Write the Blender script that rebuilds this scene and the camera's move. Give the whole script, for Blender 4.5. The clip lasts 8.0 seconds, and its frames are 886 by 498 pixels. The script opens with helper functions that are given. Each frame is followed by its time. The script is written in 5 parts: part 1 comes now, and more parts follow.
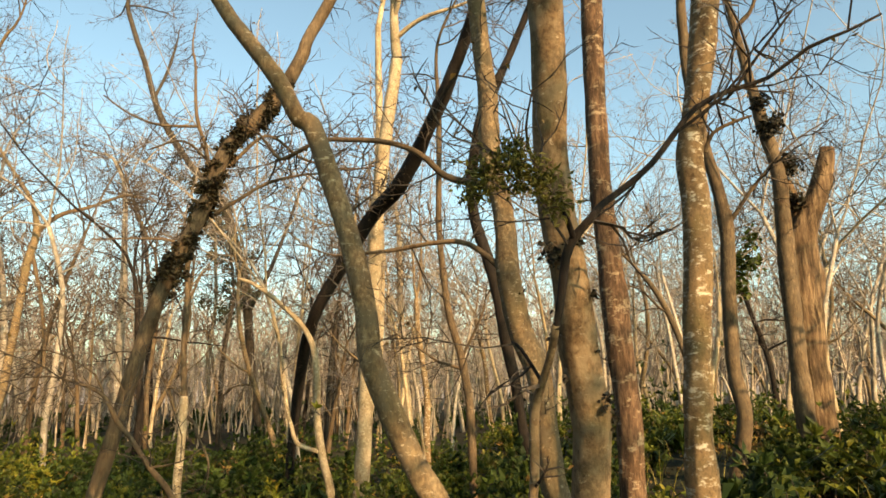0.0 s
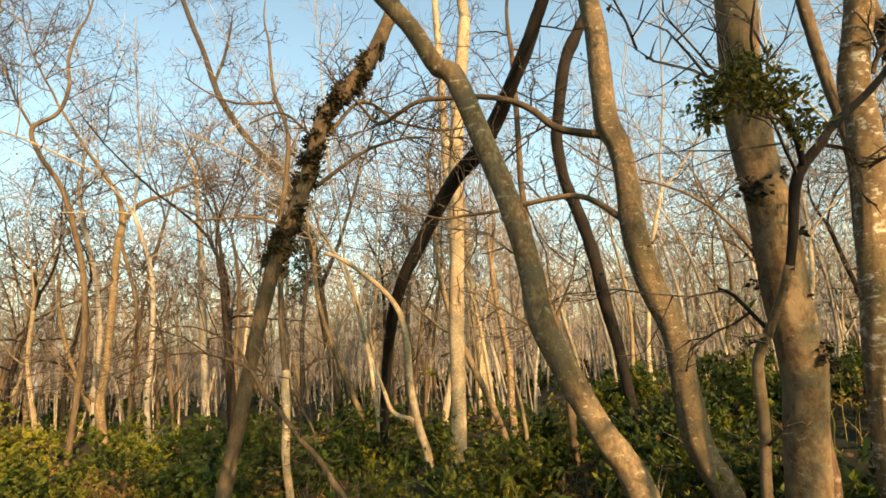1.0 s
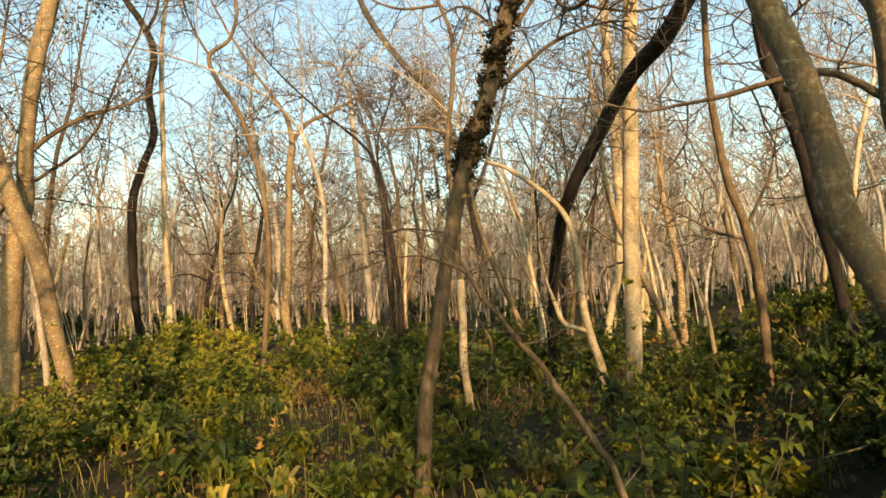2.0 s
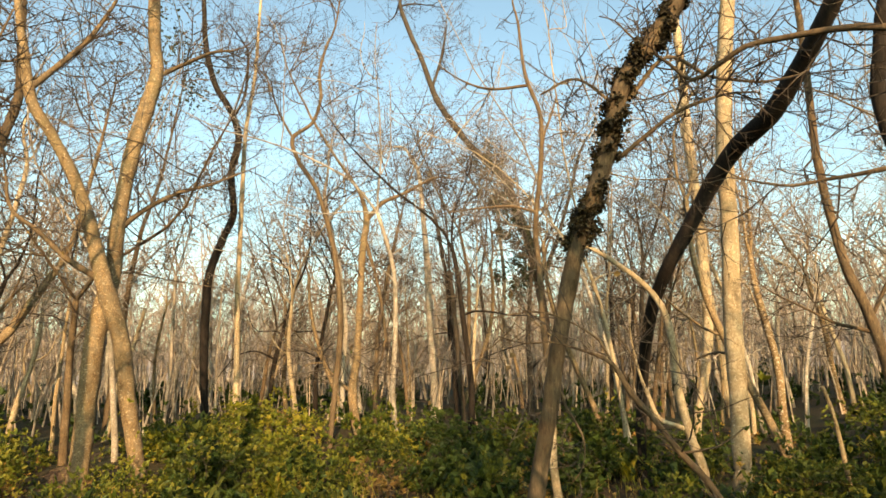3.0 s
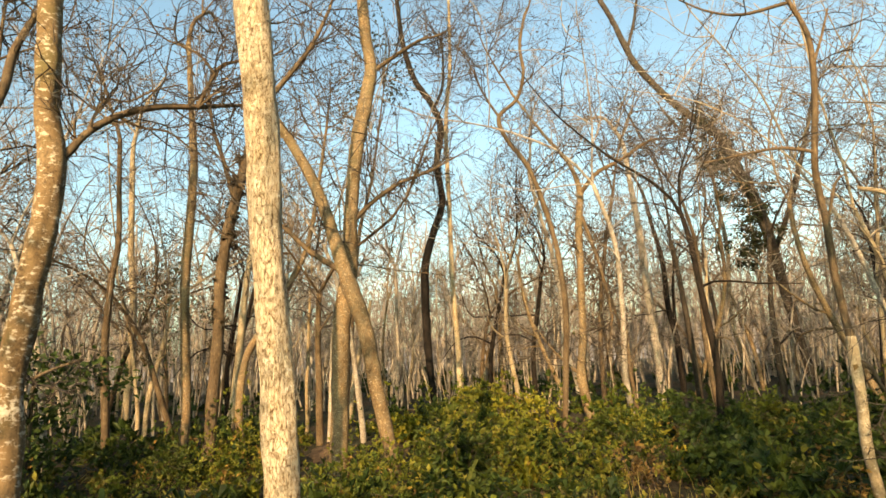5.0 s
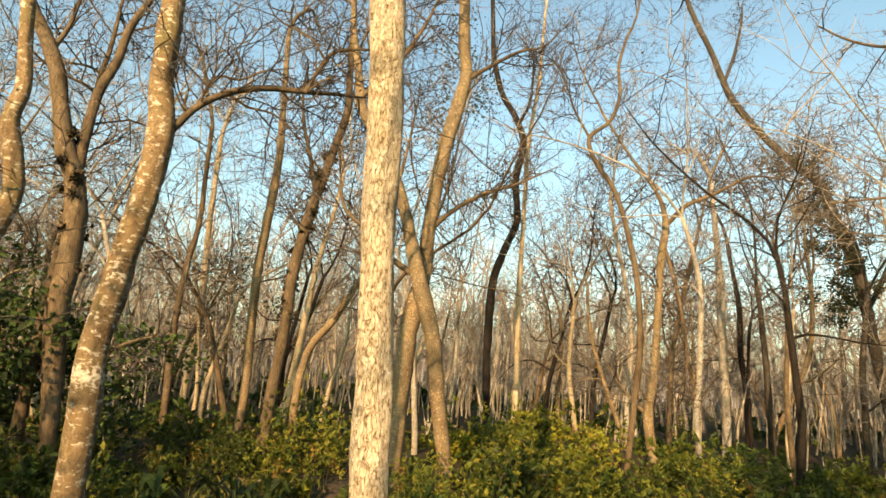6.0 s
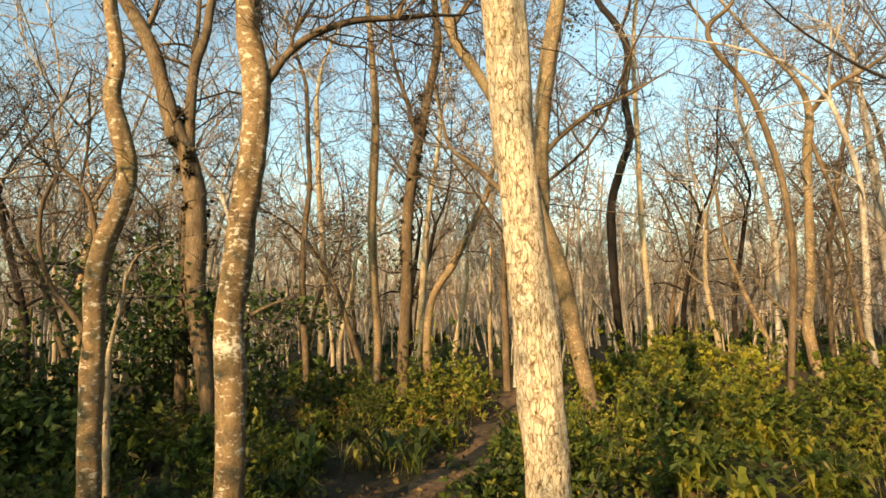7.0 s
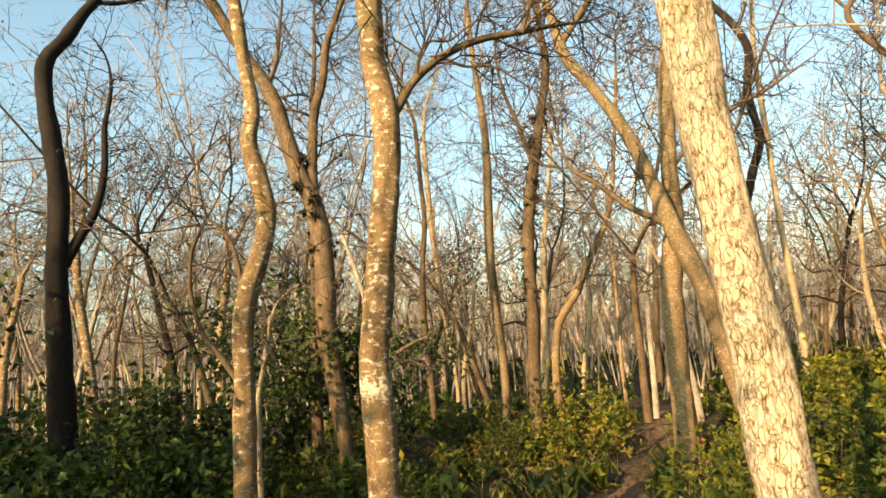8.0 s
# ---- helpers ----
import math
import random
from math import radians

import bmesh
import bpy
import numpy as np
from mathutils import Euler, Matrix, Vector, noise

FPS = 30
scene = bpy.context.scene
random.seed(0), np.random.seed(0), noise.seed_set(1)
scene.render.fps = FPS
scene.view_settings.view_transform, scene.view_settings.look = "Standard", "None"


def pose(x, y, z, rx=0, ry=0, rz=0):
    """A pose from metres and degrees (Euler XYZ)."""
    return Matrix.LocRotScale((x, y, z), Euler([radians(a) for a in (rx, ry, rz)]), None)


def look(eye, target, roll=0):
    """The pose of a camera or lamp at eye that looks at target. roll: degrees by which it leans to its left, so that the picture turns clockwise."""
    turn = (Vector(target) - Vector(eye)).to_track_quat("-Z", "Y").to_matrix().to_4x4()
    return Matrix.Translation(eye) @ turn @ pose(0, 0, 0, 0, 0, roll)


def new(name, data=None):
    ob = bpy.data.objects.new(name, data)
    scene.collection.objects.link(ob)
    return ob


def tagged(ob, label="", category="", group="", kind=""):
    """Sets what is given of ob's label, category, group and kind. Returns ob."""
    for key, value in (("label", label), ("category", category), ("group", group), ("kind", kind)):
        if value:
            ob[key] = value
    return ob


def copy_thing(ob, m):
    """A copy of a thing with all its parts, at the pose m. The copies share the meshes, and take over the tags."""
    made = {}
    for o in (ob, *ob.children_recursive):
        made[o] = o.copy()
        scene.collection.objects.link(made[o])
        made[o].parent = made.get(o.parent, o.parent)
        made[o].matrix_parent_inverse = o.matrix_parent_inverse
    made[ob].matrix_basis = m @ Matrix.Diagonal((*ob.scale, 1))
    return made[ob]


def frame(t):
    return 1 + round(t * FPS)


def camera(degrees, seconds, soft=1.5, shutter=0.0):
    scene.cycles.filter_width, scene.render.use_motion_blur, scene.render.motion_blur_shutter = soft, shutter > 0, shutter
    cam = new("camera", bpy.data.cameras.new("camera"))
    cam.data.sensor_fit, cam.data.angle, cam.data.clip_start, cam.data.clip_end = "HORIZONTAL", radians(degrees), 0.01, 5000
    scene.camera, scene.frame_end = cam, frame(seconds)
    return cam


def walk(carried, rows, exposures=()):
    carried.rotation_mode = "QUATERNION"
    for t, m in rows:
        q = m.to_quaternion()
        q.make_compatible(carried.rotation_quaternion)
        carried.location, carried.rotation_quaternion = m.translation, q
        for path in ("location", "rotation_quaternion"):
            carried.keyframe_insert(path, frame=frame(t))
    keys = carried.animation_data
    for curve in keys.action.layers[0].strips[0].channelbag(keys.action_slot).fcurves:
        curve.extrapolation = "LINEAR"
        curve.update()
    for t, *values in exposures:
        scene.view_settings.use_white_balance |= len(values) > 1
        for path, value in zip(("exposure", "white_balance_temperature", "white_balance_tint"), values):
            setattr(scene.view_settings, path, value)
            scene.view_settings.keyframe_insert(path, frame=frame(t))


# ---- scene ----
cam = camera(71.3, 8.0, soft=1.6, shutter=0.0)
# seconds, eye, then the heading to the left of +y, the upward tilt and the lean
PATH = [
    (0, 0.008, 0.013, 3.482, 0.32, 12.44, -0.58),
    (0.3, -0.153, 0.018, 3.435, 4.52, 13.00, -0.45),
    (0.5, -0.334, 0.097, 3.467, 5.12, 11.93, -5.04),
    (1, -0.903, 0.341, 3.451, 5.44, 9.74, -3.03),
    (1.2, -1.118, 0.492, 3.427, 9.20, 7.72, -3.25),
    (1.5, -1.385, 0.589, 3.407, 14.27, 3.99, -2.01),
    (1.7, -1.514, 0.592, 3.355, 16.42, 2.24, -1.97),
    (2.8, -2.575, 1.032, 3.538, 23.34, 7.59, -3.56),
    (3, -2.685, 1.061, 3.459, 23.82, 10.33, -1.16),
    (3.5, -3.152, 1.182, 3.460, 31.81, 8.26, -6.76),
    (4, -3.703, 1.360, 3.460, 40.82, 7.30, -6.54),
    (4.2, -3.808, 1.393, 3.437, 42.32, 6.31, -5.53),
    (5.3, -4.437, 1.308, 3.297, 40.45, 10.08, -0.98),
    (5.5, -4.610, 1.320, 3.287, 42.08, 8.85, 2.10),
    (6, -5.013, 1.333, 3.315, 47.04, 11.09, 4.58),
    (6.5, -5.484, 1.445, 3.333, 51.63, 11.98, 3.05),
    (7, -5.900, 1.650, 3.307, 56.84, 5.37, -1.66),
    (7.5, -6.157, 1.636, 3.283, 60.22, 6.12, -4.11),
    (8, -6.619, 1.516, 3.338, 66.66, 8.79, -4.58),
]


def aimed(x, y, z, heading, tilt, lean):
    h, p = radians(heading), radians(tilt)
    return look((x, y, z), (x - 4 * math.sin(h) * math.cos(p), y + 4 * math.cos(h) * math.cos(p), z + 4 * math.sin(p)), lean)


walk(cam, [(t, aimed(*row)) for t, *row in PATH], [(0, 1.2, 9300, 17), (0.6, 1.2, 9500, 18), (1.5, 1.28, 10200, 20), (2.8, 1.25, 9300, 17), (3.6, 1.26, 9300, 17), (5.4, 1.22, 9300, 16), (6.6, 1.2, 9300, 16), (8, 1.46, 9400, 17)])
# ---- end of walk ----

# ---- light ----
SUN_AZ = math.atan2(0.515, -0.857)      # clockwise from +y
SUN_EL = radians(23)
world = bpy.data.worlds.new("world")
scene.world = world
world.use_nodes = True
wn = world.node_tree.nodes
sky = wn.new("ShaderNodeTexSky")
sky.sky_type, sky.sun_disc = "NISHITA", False
sky.sun_elevation, sky.sun_rotation = SUN_EL, SUN_AZ
sky.air_density, sky.dust_density, sky.ozone_density = 1.0, 2.2, 1.2
wn["Background"].inputs["Strength"].default_value = 0.15
cast = wn.new("ShaderNodeMix")
cast.data_type, cast.blend_type = "RGBA", "MULTIPLY"
cast.inputs["Factor"].default_value = 1.0
cast.inputs["B"].default_value = (0.7, 1.0, 1.02, 1)
world.node_tree.links.new(sky.outputs["Color"], cast.inputs["A"])
world.node_tree.links.new(cast.outputs["Result"], wn["Background"].inputs["Color"])
sun = new("sun", bpy.data.lights.new("sun", "SUN"))
sun.data.energy, sun.data.angle, sun.data.color = 5.0, radians(0.6), (1.0, 0.77, 0.5)
sun_dir = Vector((math.sin(SUN_AZ) * math.cos(SUN_EL), math.cos(SUN_AZ) * math.cos(SUN_EL), math.sin(SUN_EL)))
sun.matrix_world = look(sun_dir * 60, (0, 0, 0))


# ---- materials ----
def material(name, rough=0.85):
    m = bpy.data.materials.new(name)
    m.use_nodes = True
    m.node_tree.nodes["Principled BSDF"].inputs["Roughness"].default_value = rough
    m.node_tree.nodes["Principled BSDF"].inputs["Specular IOR Level"].default_value = 0.25
    return m, m.node_tree.nodes, m.node_tree.links, m.node_tree.nodes["Principled BSDF"]


def ramp(nodes, stops):
    r = nodes.new("ShaderNodeValToRGB")
    while len(r.color_ramp.elements) < len(stops):
        r.color_ramp.elements.new(0.5)
    for e, (p, c) in zip(r.color_ramp.elements, stops):
        e.position, e.color = p, (*c, 1) if len(c) == 3 else c
    return r


def noise_tex(nodes, links, coord, scale, detail=4, stretch=(1, 1, 1), rough=0.55):
    mp = nodes.new("ShaderNodeMapping")
    mp.inputs["Scale"].default_value = stretch
    n = nodes.new("ShaderNodeTexNoise")
    n.inputs["Scale"].default_value, n.inputs["Detail"].default_value, n.inputs["Roughness"].default_value = scale, detail, rough
    links.new(coord, mp.inputs["Vector"])
    links.new(mp.outputs["Vector"], n.inputs["Vector"])
    return n


def mix(nodes, links, fac, a, b, mode="MIX"):
    x = nodes.new("ShaderNodeMix")
    x.data_type, x.blend_type = "RGBA", mode
    for sock, v in ((x.inputs["Factor"], fac), (x.inputs["A"], a), (x.inputs["B"], b)):
        if isinstance(v, (int, float)):
            sock.default_value = v
        elif isinstance(v, tuple):
            sock.default_value = (*v, 1)
        else:
            links.new(v, sock)
    return x.outputs["Result"]


def bark(name, dark, mid, light, patch=None, patch_at=0.62, fine=26.0, plates=0.0, moss=None, bump=0.5, vary=0.25, grain=0.24, mottle=None, patch_size=11.0, even=False):
    """Bark: fibres, large stains, mottling, pale lichen patches and, where plates is set, flaking plates."""
    m, nodes, links, bsdf = material(name, 0.9)
    tex = nodes.new("ShaderNodeTexCoord").outputs["Object"]
    fibre = noise_tex(nodes, links, tex, fine, 7, (1, 1, grain), 0.68)
    stain = noise_tex(nodes, links, tex, 2.3, 6, (1, 1, 0.6), 0.62)
    r1 = ramp(nodes, [(0.3, dark), (0.5, mid), (0.72, light)])
    links.new(fibre.outputs["Fac"], r1.inputs["Fac"])
    r2 = ramp(nodes, [(0.36, (0.72, 0.66, 0.56)), (0.5, (1, 1, 1))] if even else [(0.36, (0.36, 0.32, 0.27)), (0.47, (0.72, 0.68, 0.62)), (0.58, (1, 1, 1))])
    links.new(stain.outputs["Fac"], r2.inputs["Fac"])
    colour = mix(nodes, links, 0.85, r1.outputs["Color"], r2.outputs["Color"], "MULTIPLY")
    height = fibre.outputs["Fac"]
    if mottle:
        mo = noise_tex(nodes, links, tex, 6.5, 8, (1, 1, 0.8), 0.66)
        ro = ramp(nodes, [(0.47, (0, 0, 0)), (0.58, (0.8, 0.8, 0.8))])
        links.new(mo.outputs["Fac"], ro.inputs["Fac"])
        colour = mix(nodes, links, ro.outputs["Color"], colour, mottle)
    if moss:
        mn = noise_tex(nodes, links, tex, 1.6, 6, (1, 1, 0.7), 0.65)
        rm = ramp(nodes, [(0.52, (0, 0, 0)), (0.68, (0.8, 0.8, 0.8))])
        links.new(mn.outputs["Fac"], rm.inputs["Fac"])
        colour = mix(nodes, links, rm.outputs["Color"], colour, moss)
    if patch:
        pn = noise_tex(nodes, links, tex, patch_size, 9, (1, 1, 1.8), 0.72)
        rp = ramp(nodes, [(patch_at - 0.03, (0, 0, 0)), (patch_at + 0.05, (0.72, 0.72, 0.72))])
        links.new(pn.outputs["Fac"], rp.inputs["Fac"])
        colour = mix(nodes, links, rp.outputs["Color"], colour, patch)
    if plates:
        mp = nodes.new("ShaderNodeMapping")
        mp.inputs["Scale"].default_value = (plates, plates, plates * 0.42)
        warp = nodes.new("ShaderNodeVectorMath")
        wob = noise_tex(nodes, links, tex, 14.0, 5)
        stretch = nodes.new("ShaderNodeVectorMath")
        stretch.operation = "SCALE"
        stretch.inputs["Scale"].default_value = 2.0
        links.new(wob.outputs["Color"], stretch.inputs[0])
        links.new(tex, mp.inputs["Vector"])
        links.new(mp.outputs["Vector"], warp.inputs[0])
        links.new(stretch.outputs["Vector"], warp.inputs[1])
        v = nodes.new("ShaderNodeTexVoronoi")
        v.feature = "DISTANCE_TO_EDGE"
        v.inputs["Scale"].default_value = 1.0
        links.new(warp.outputs["Vector"], v.inputs["Vector"])
        rv = ramp(nodes, [(0.0, (0.25, 0.18, 0.12)), (0.04, (0.66, 0.56, 0.44)), (0.085, (1, 1, 1))])
        links.new(v.outputs["Distance"], rv.inputs["Fac"])
        spots = noise_tex(nodes, links, tex, 12.0, 6, (1, 1, 0.8))
        rs = ramp(nodes, [(0.47, (0, 0, 0)), (0.6, (0.8, 0.8, 0.8))])
        links.new(spots.outputs["Fac"], rs.inputs["Fac"])
        colour = mix(nodes, links, rs.outputs["Color"], colour, mix(nodes, links, 1.0, colour, rv.outputs["Color"], "MULTIPLY"))
        flake = noise_tex(nodes, links, tex, 42.0, 7, (1, 1, 0.4), 0.75)
        rf = ramp(nodes, [(0.38, (0.28, 0.2, 0.13)), (0.44, (0.72, 0.63, 0.51)), (0.49, (1, 1, 1))])
        links.new(flake.outputs["Fac"], rf.inputs["Fac"])
        colour = mix(nodes, links, 0.9, colour, rf.outputs["Color"], "MULTIPLY")
        add = nodes.new("ShaderNodeMath")
        add.operation = "MULTIPLY_ADD"
        links.new(rv.outputs["Color"], add.inputs[0])
        add.inputs[1].default_value = 0.8
        links.new(fibre.outputs["Fac"], add.inputs[2])
        height = add.outputs["Value"]
    info = nodes.new("ShaderNodeObjectInfo")
    rr = ramp(nodes, [(0, (1 - vary,) * 3), (1, (1, 1, 1))])
    links.new(info.outputs["Random"], rr.inputs["Fac"])
    colour = mix(nodes, links, 1.0, colour, rr.outputs["Color"], "MULTIPLY")
    links.new(colour, bsdf.inputs["Base Color"])
    b = nodes.new("ShaderNodeBump")
    b.inputs["Strength"].default_value, b.inputs["Distance"].default_value = bump, 0.02
    links.new(height, b.inputs["Height"])
    links.new(b.outputs["Normal"], bsdf.inputs["Normal"])
    return m


def leaf(name, tones, through_light=0.35):
    """Leaves: each its own tone, with light passing through."""
    m, nodes, links, bsdf = material(name, 0.6)
    geo = nodes.new("ShaderNodeNewGeometry")
    info = nodes.new("ShaderNodeObjectInfo")
    r = ramp(nodes, [(i / (len(tones) - 1), c) for i, c in enumerate(tones)])
    links.new(geo.outputs["Random Per Island"], r.inputs["Fac"])
    r2 = ramp(nodes, [(0, (0.6, 0.66, 0.55)), (0.5, (0.95, 0.95, 0.9)), (1, (1.25, 1.15, 0.8))])
    links.new(info.outputs["Random"], r2.inputs["Fac"])
    colour = mix(nodes, links, 1.0, r.outputs["Color"], r2.outputs["Color"], "MULTIPLY")
    links.new(colour, bsdf.inputs["Base Color"])
    tl = nodes.new("ShaderNodeBsdfTranslucent")
    links.new(colour, tl.inputs["Color"])
    ms = nodes.new("ShaderNodeMixShader")
    ms.inputs["Fac"].default_value = through_light
    links.new(bsdf.outputs["BSDF"], ms.inputs[1])
    links.new(tl.outputs["BSDF"], ms.inputs[2])
    links.new(ms.outputs["Shader"], nodes["Material Output"].inputs["Surface"])
    return m


BARK = {
    "pale": bark("bark_pale", (0.1, 0.07, 0.043), (0.26, 0.192, 0.115), (0.44, 0.345, 0.22), (0.5, 0.45, 0.35), 0.6, moss=(0.14, 0.12, 0.065), grain=0.75, mottle=(0.2, 0.16, 0.1)),
    # brighter copy of the pale bark: strong sunlight is put into the colour
    "cream": bark("bark_cream_sunlit", (0.18, 0.14, 0.09), (0.38, 0.31, 0.215), (0.56, 0.475, 0.35), (0.62, 0.57, 0.47), 0.6, grain=0.6, mottle=(0.27, 0.215, 0.14)),
    "tan": bark("bark_tan", (0.075, 0.05, 0.03), (0.2, 0.14, 0.082), (0.36, 0.27, 0.16), (0.48, 0.41, 0.3), 0.6, moss=(0.125, 0.1, 0.055), grain=0.6, mottle=(0.13, 0.1, 0.065)),
    "big": bark("bark_grey_brown", (0.07, 0.046, 0.027), (0.175, 0.117, 0.068), (0.3, 0.21, 0.125), (0.42, 0.37, 0.28), 0.63, moss=(0.085, 0.075, 0.036), grain=0.75, mottle=(0.2, 0.15, 0.095)),
    "scaly": bark("bark_scaly", (0.29, 0.235, 0.165), (0.45, 0.385, 0.29), (0.56, 0.495, 0.39), (0.7, 0.66, 0.58), 0.6, plates=24.0, bump=0.9, patch_size=8.0, even=True),
    "lichen": bark("bark_lichen", (0.075, 0.052, 0.03), (0.175, 0.12, 0.068), (0.27, 0.192, 0.112), (0.54, 0.5, 0.42), 0.57, moss=(0.12, 0.1, 0.042), grain=0.8, patch_size=8.0, mottle=(0.17, 0.112, 0.06)),
    # pale from lichen, and from distance haze put into the colour
    "grey": bark("bark_pale_grey_hazed", (0.17, 0.15, 0.13), (0.36, 0.325, 0.28), (0.56, 0.52, 0.46), (0.62, 0.59, 0.53), 0.6, grain=0.6, mottle=(0.22, 0.195, 0.165)),
    "mid": bark("bark_brown", (0.045, 0.032, 0.021), (0.125, 0.088, 0.055), (0.23, 0.17, 0.11), (0.34, 0.295, 0.225), 0.66, mottle=(0.085, 0.062, 0.04), patch_size=7.0),
    "umber": bark("bark_umber", (0.022, 0.0175, 0.014), (0.055, 0.044, 0.035), (0.11, 0.092, 0.075), mottle=(0.035, 0.028, 0.022)),
    "dark": bark("bark_dark", (0.006, 0.0045, 0.004), (0.014, 0.01, 0.008), (0.034, 0.025, 0.019)),
    "red": bark("bark_reddish", (0.03, 0.018, 0.012), (0.1, 0.058, 0.036), (0.24, 0.15, 0.095), (0.34, 0.27, 0.19), 0.57, bump=0.9, patch_size=6.0),
    "broken": bark("bark_rotten", (0.025, 0.016, 0.01), (0.13, 0.083, 0.05), (0.36, 0.26, 0.16), fine=16, bump=1.0, grain=0.07),
}
BARK["vine"], BARK["vine2"], BARK["arch"], BARK["stump"] = BARK["mid"], BARK["mid"], BARK["big"], BARK["cream"]
TWIG = bark("bark_twig", (0.03, 0.0245, 0.02), (0.074, 0.06, 0.05), (0.15, 0.125, 0.105), bump=0.1)
TWIG_PALE = bark("bark_twig_pale", (0.115, 0.102, 0.095), (0.215, 0.192, 0.18), (0.34, 0.31, 0.294), bump=0.1)
# far bark and twigs: distance haze is put into these paler, greyer colours
FAR_HAZED = bark("bark_far_hazed", (0.2, 0.17, 0.145), (0.36, 0.315, 0.265), (0.56, 0.5, 0.43), fine=3.0, bump=0.1, grain=1.0)
FARTWIG_HAZED = bark("bark_far_twig_hazed", (0.2, 0.178, 0.17), (0.29, 0.262, 0.252), (0.4, 0.366, 0.355), fine=0.6, bump=0.1, grain=1.0)
DRYLEAF = leaf("leaf_dry", [(0.05, 0.035, 0.02), (0.12, 0.08, 0.04), (0.2, 0.14, 0.06)], 0.25)
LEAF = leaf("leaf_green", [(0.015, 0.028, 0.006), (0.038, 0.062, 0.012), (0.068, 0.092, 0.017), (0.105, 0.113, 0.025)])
# yellow-green leaves with sunlight put into the colour
LEAF_YELLOW_LIT = leaf("leaf_yellow_green_lit", [(0.034, 0.05, 0.008), (0.088, 0.11, 0.015), (0.148, 0.158, 0.024), (0.2, 0.178, 0.035)])
# dark leaves: evergreens, and undergrowth with shade put into the colour
LEAF_DARK = leaf("leaf_evergreen_shade", [(0.012, 0.028, 0.008), (0.03, 0.055, 0.012), (0.055, 0.085, 0.02)], 0.25)
LEAF_VINE = leaf("leaf_vine", [(0.01, 0.0095, 0.007), (0.022, 0.019, 0.012), (0.042, 0.034, 0.02)], 0.08)
EPI = leaf("leaf_epiphyte", [(0.045, 0.05, 0.012), (0.11, 0.11, 0.022), (0.17, 0.15, 0.045)], 0.35)
LEAF_DULL = leaf("leaf_dull", [(0.012, 0.016, 0.008), (0.028, 0.037, 0.015), (0.05, 0.058, 0.024)], 0.2)
LEAF_BROWN = leaf("leaf_brown", [(0.06, 0.04, 0.02), (0.15, 0.095, 0.04), (0.25, 0.16, 0.06), (0.14, 0.13, 0.03)], 0.3)
GRASS = leaf("grass_blades", [(0.1, 0.11, 0.02), (0.2, 0.18, 0.05), (0.3, 0.24, 0.1)], 0.3)


def ground_material():
    m, nodes, links, bsdf = material("leaf_litter", 0.95)
    tex = nodes.new("ShaderNodeTexCoord").outputs["Object"]
    big = noise_tex(nodes, links, tex, 0.25, 6)
    small = noise_tex(nodes, links, tex, 9.0, 8, rough=0.7)
    soil = ramp(nodes, [(0.3, (0.01, 0.007, 0.004)), (0.5, (0.028, 0.019, 0.01)), (0.7, (0.075, 0.048, 0.025))])
    green = ramp(nodes, [(0.3, (0.006, 0.008, 0.003)), (0.6, (0.018, 0.022, 0.007)), (0.8, (0.045, 0.04, 0.014))])
    links.new(small.outputs["Fac"], soil.inputs["Fac"])
    links.new(small.outputs["Fac"], green.inputs["Fac"])
    sel = ramp(nodes, [(0.42, (0, 0, 0)), (0.58, (1, 1, 1))])
    links.new(big.outputs["Fac"], sel.inputs["Fac"])
    links.new(mix(nodes, links, sel.outputs["Color"], soil.outputs["Color"], green.outputs["Color"]), bsdf.inputs["Base Color"])
    b = nodes.new("ShaderNodeBump")
    b.inputs["Strength"].default_value, b.inputs["Distance"].default_value = 0.8, 0.06
    links.new(small.outputs["Fac"], b.inputs["Height"])
    links.new(b.outputs["Normal"], bsdf.inputs["Normal"])
    return m


# ---- geometry helpers ----
def smooth(v):
    v = np.clip(v, 0.0, 1.0)
    return v * v * (3 - 2 * v)


def gz(x, y):
    """Height of the forest floor: gentle swells and the bank that rises beyond the trail."""
    swell = 0.1 * np.sin(0.31 * x + 0.7) * np.cos(0.27 * y - 0.4) + 0.06 * np.sin(0.83 * x - 0.61 * y)
    bank = 1.9 * smooth((x + 1.0) / 6.0) * smooth((y - 3.0) / 5.0) * (1 - 0.6 * smooth((y - 16) / 30))
    mound = 0.9 * np.exp(-(((x + 20.0) / 4.5) ** 2 + ((y - 22.5) / 4.5) ** 2))
    return swell + bank + mound - 0.05


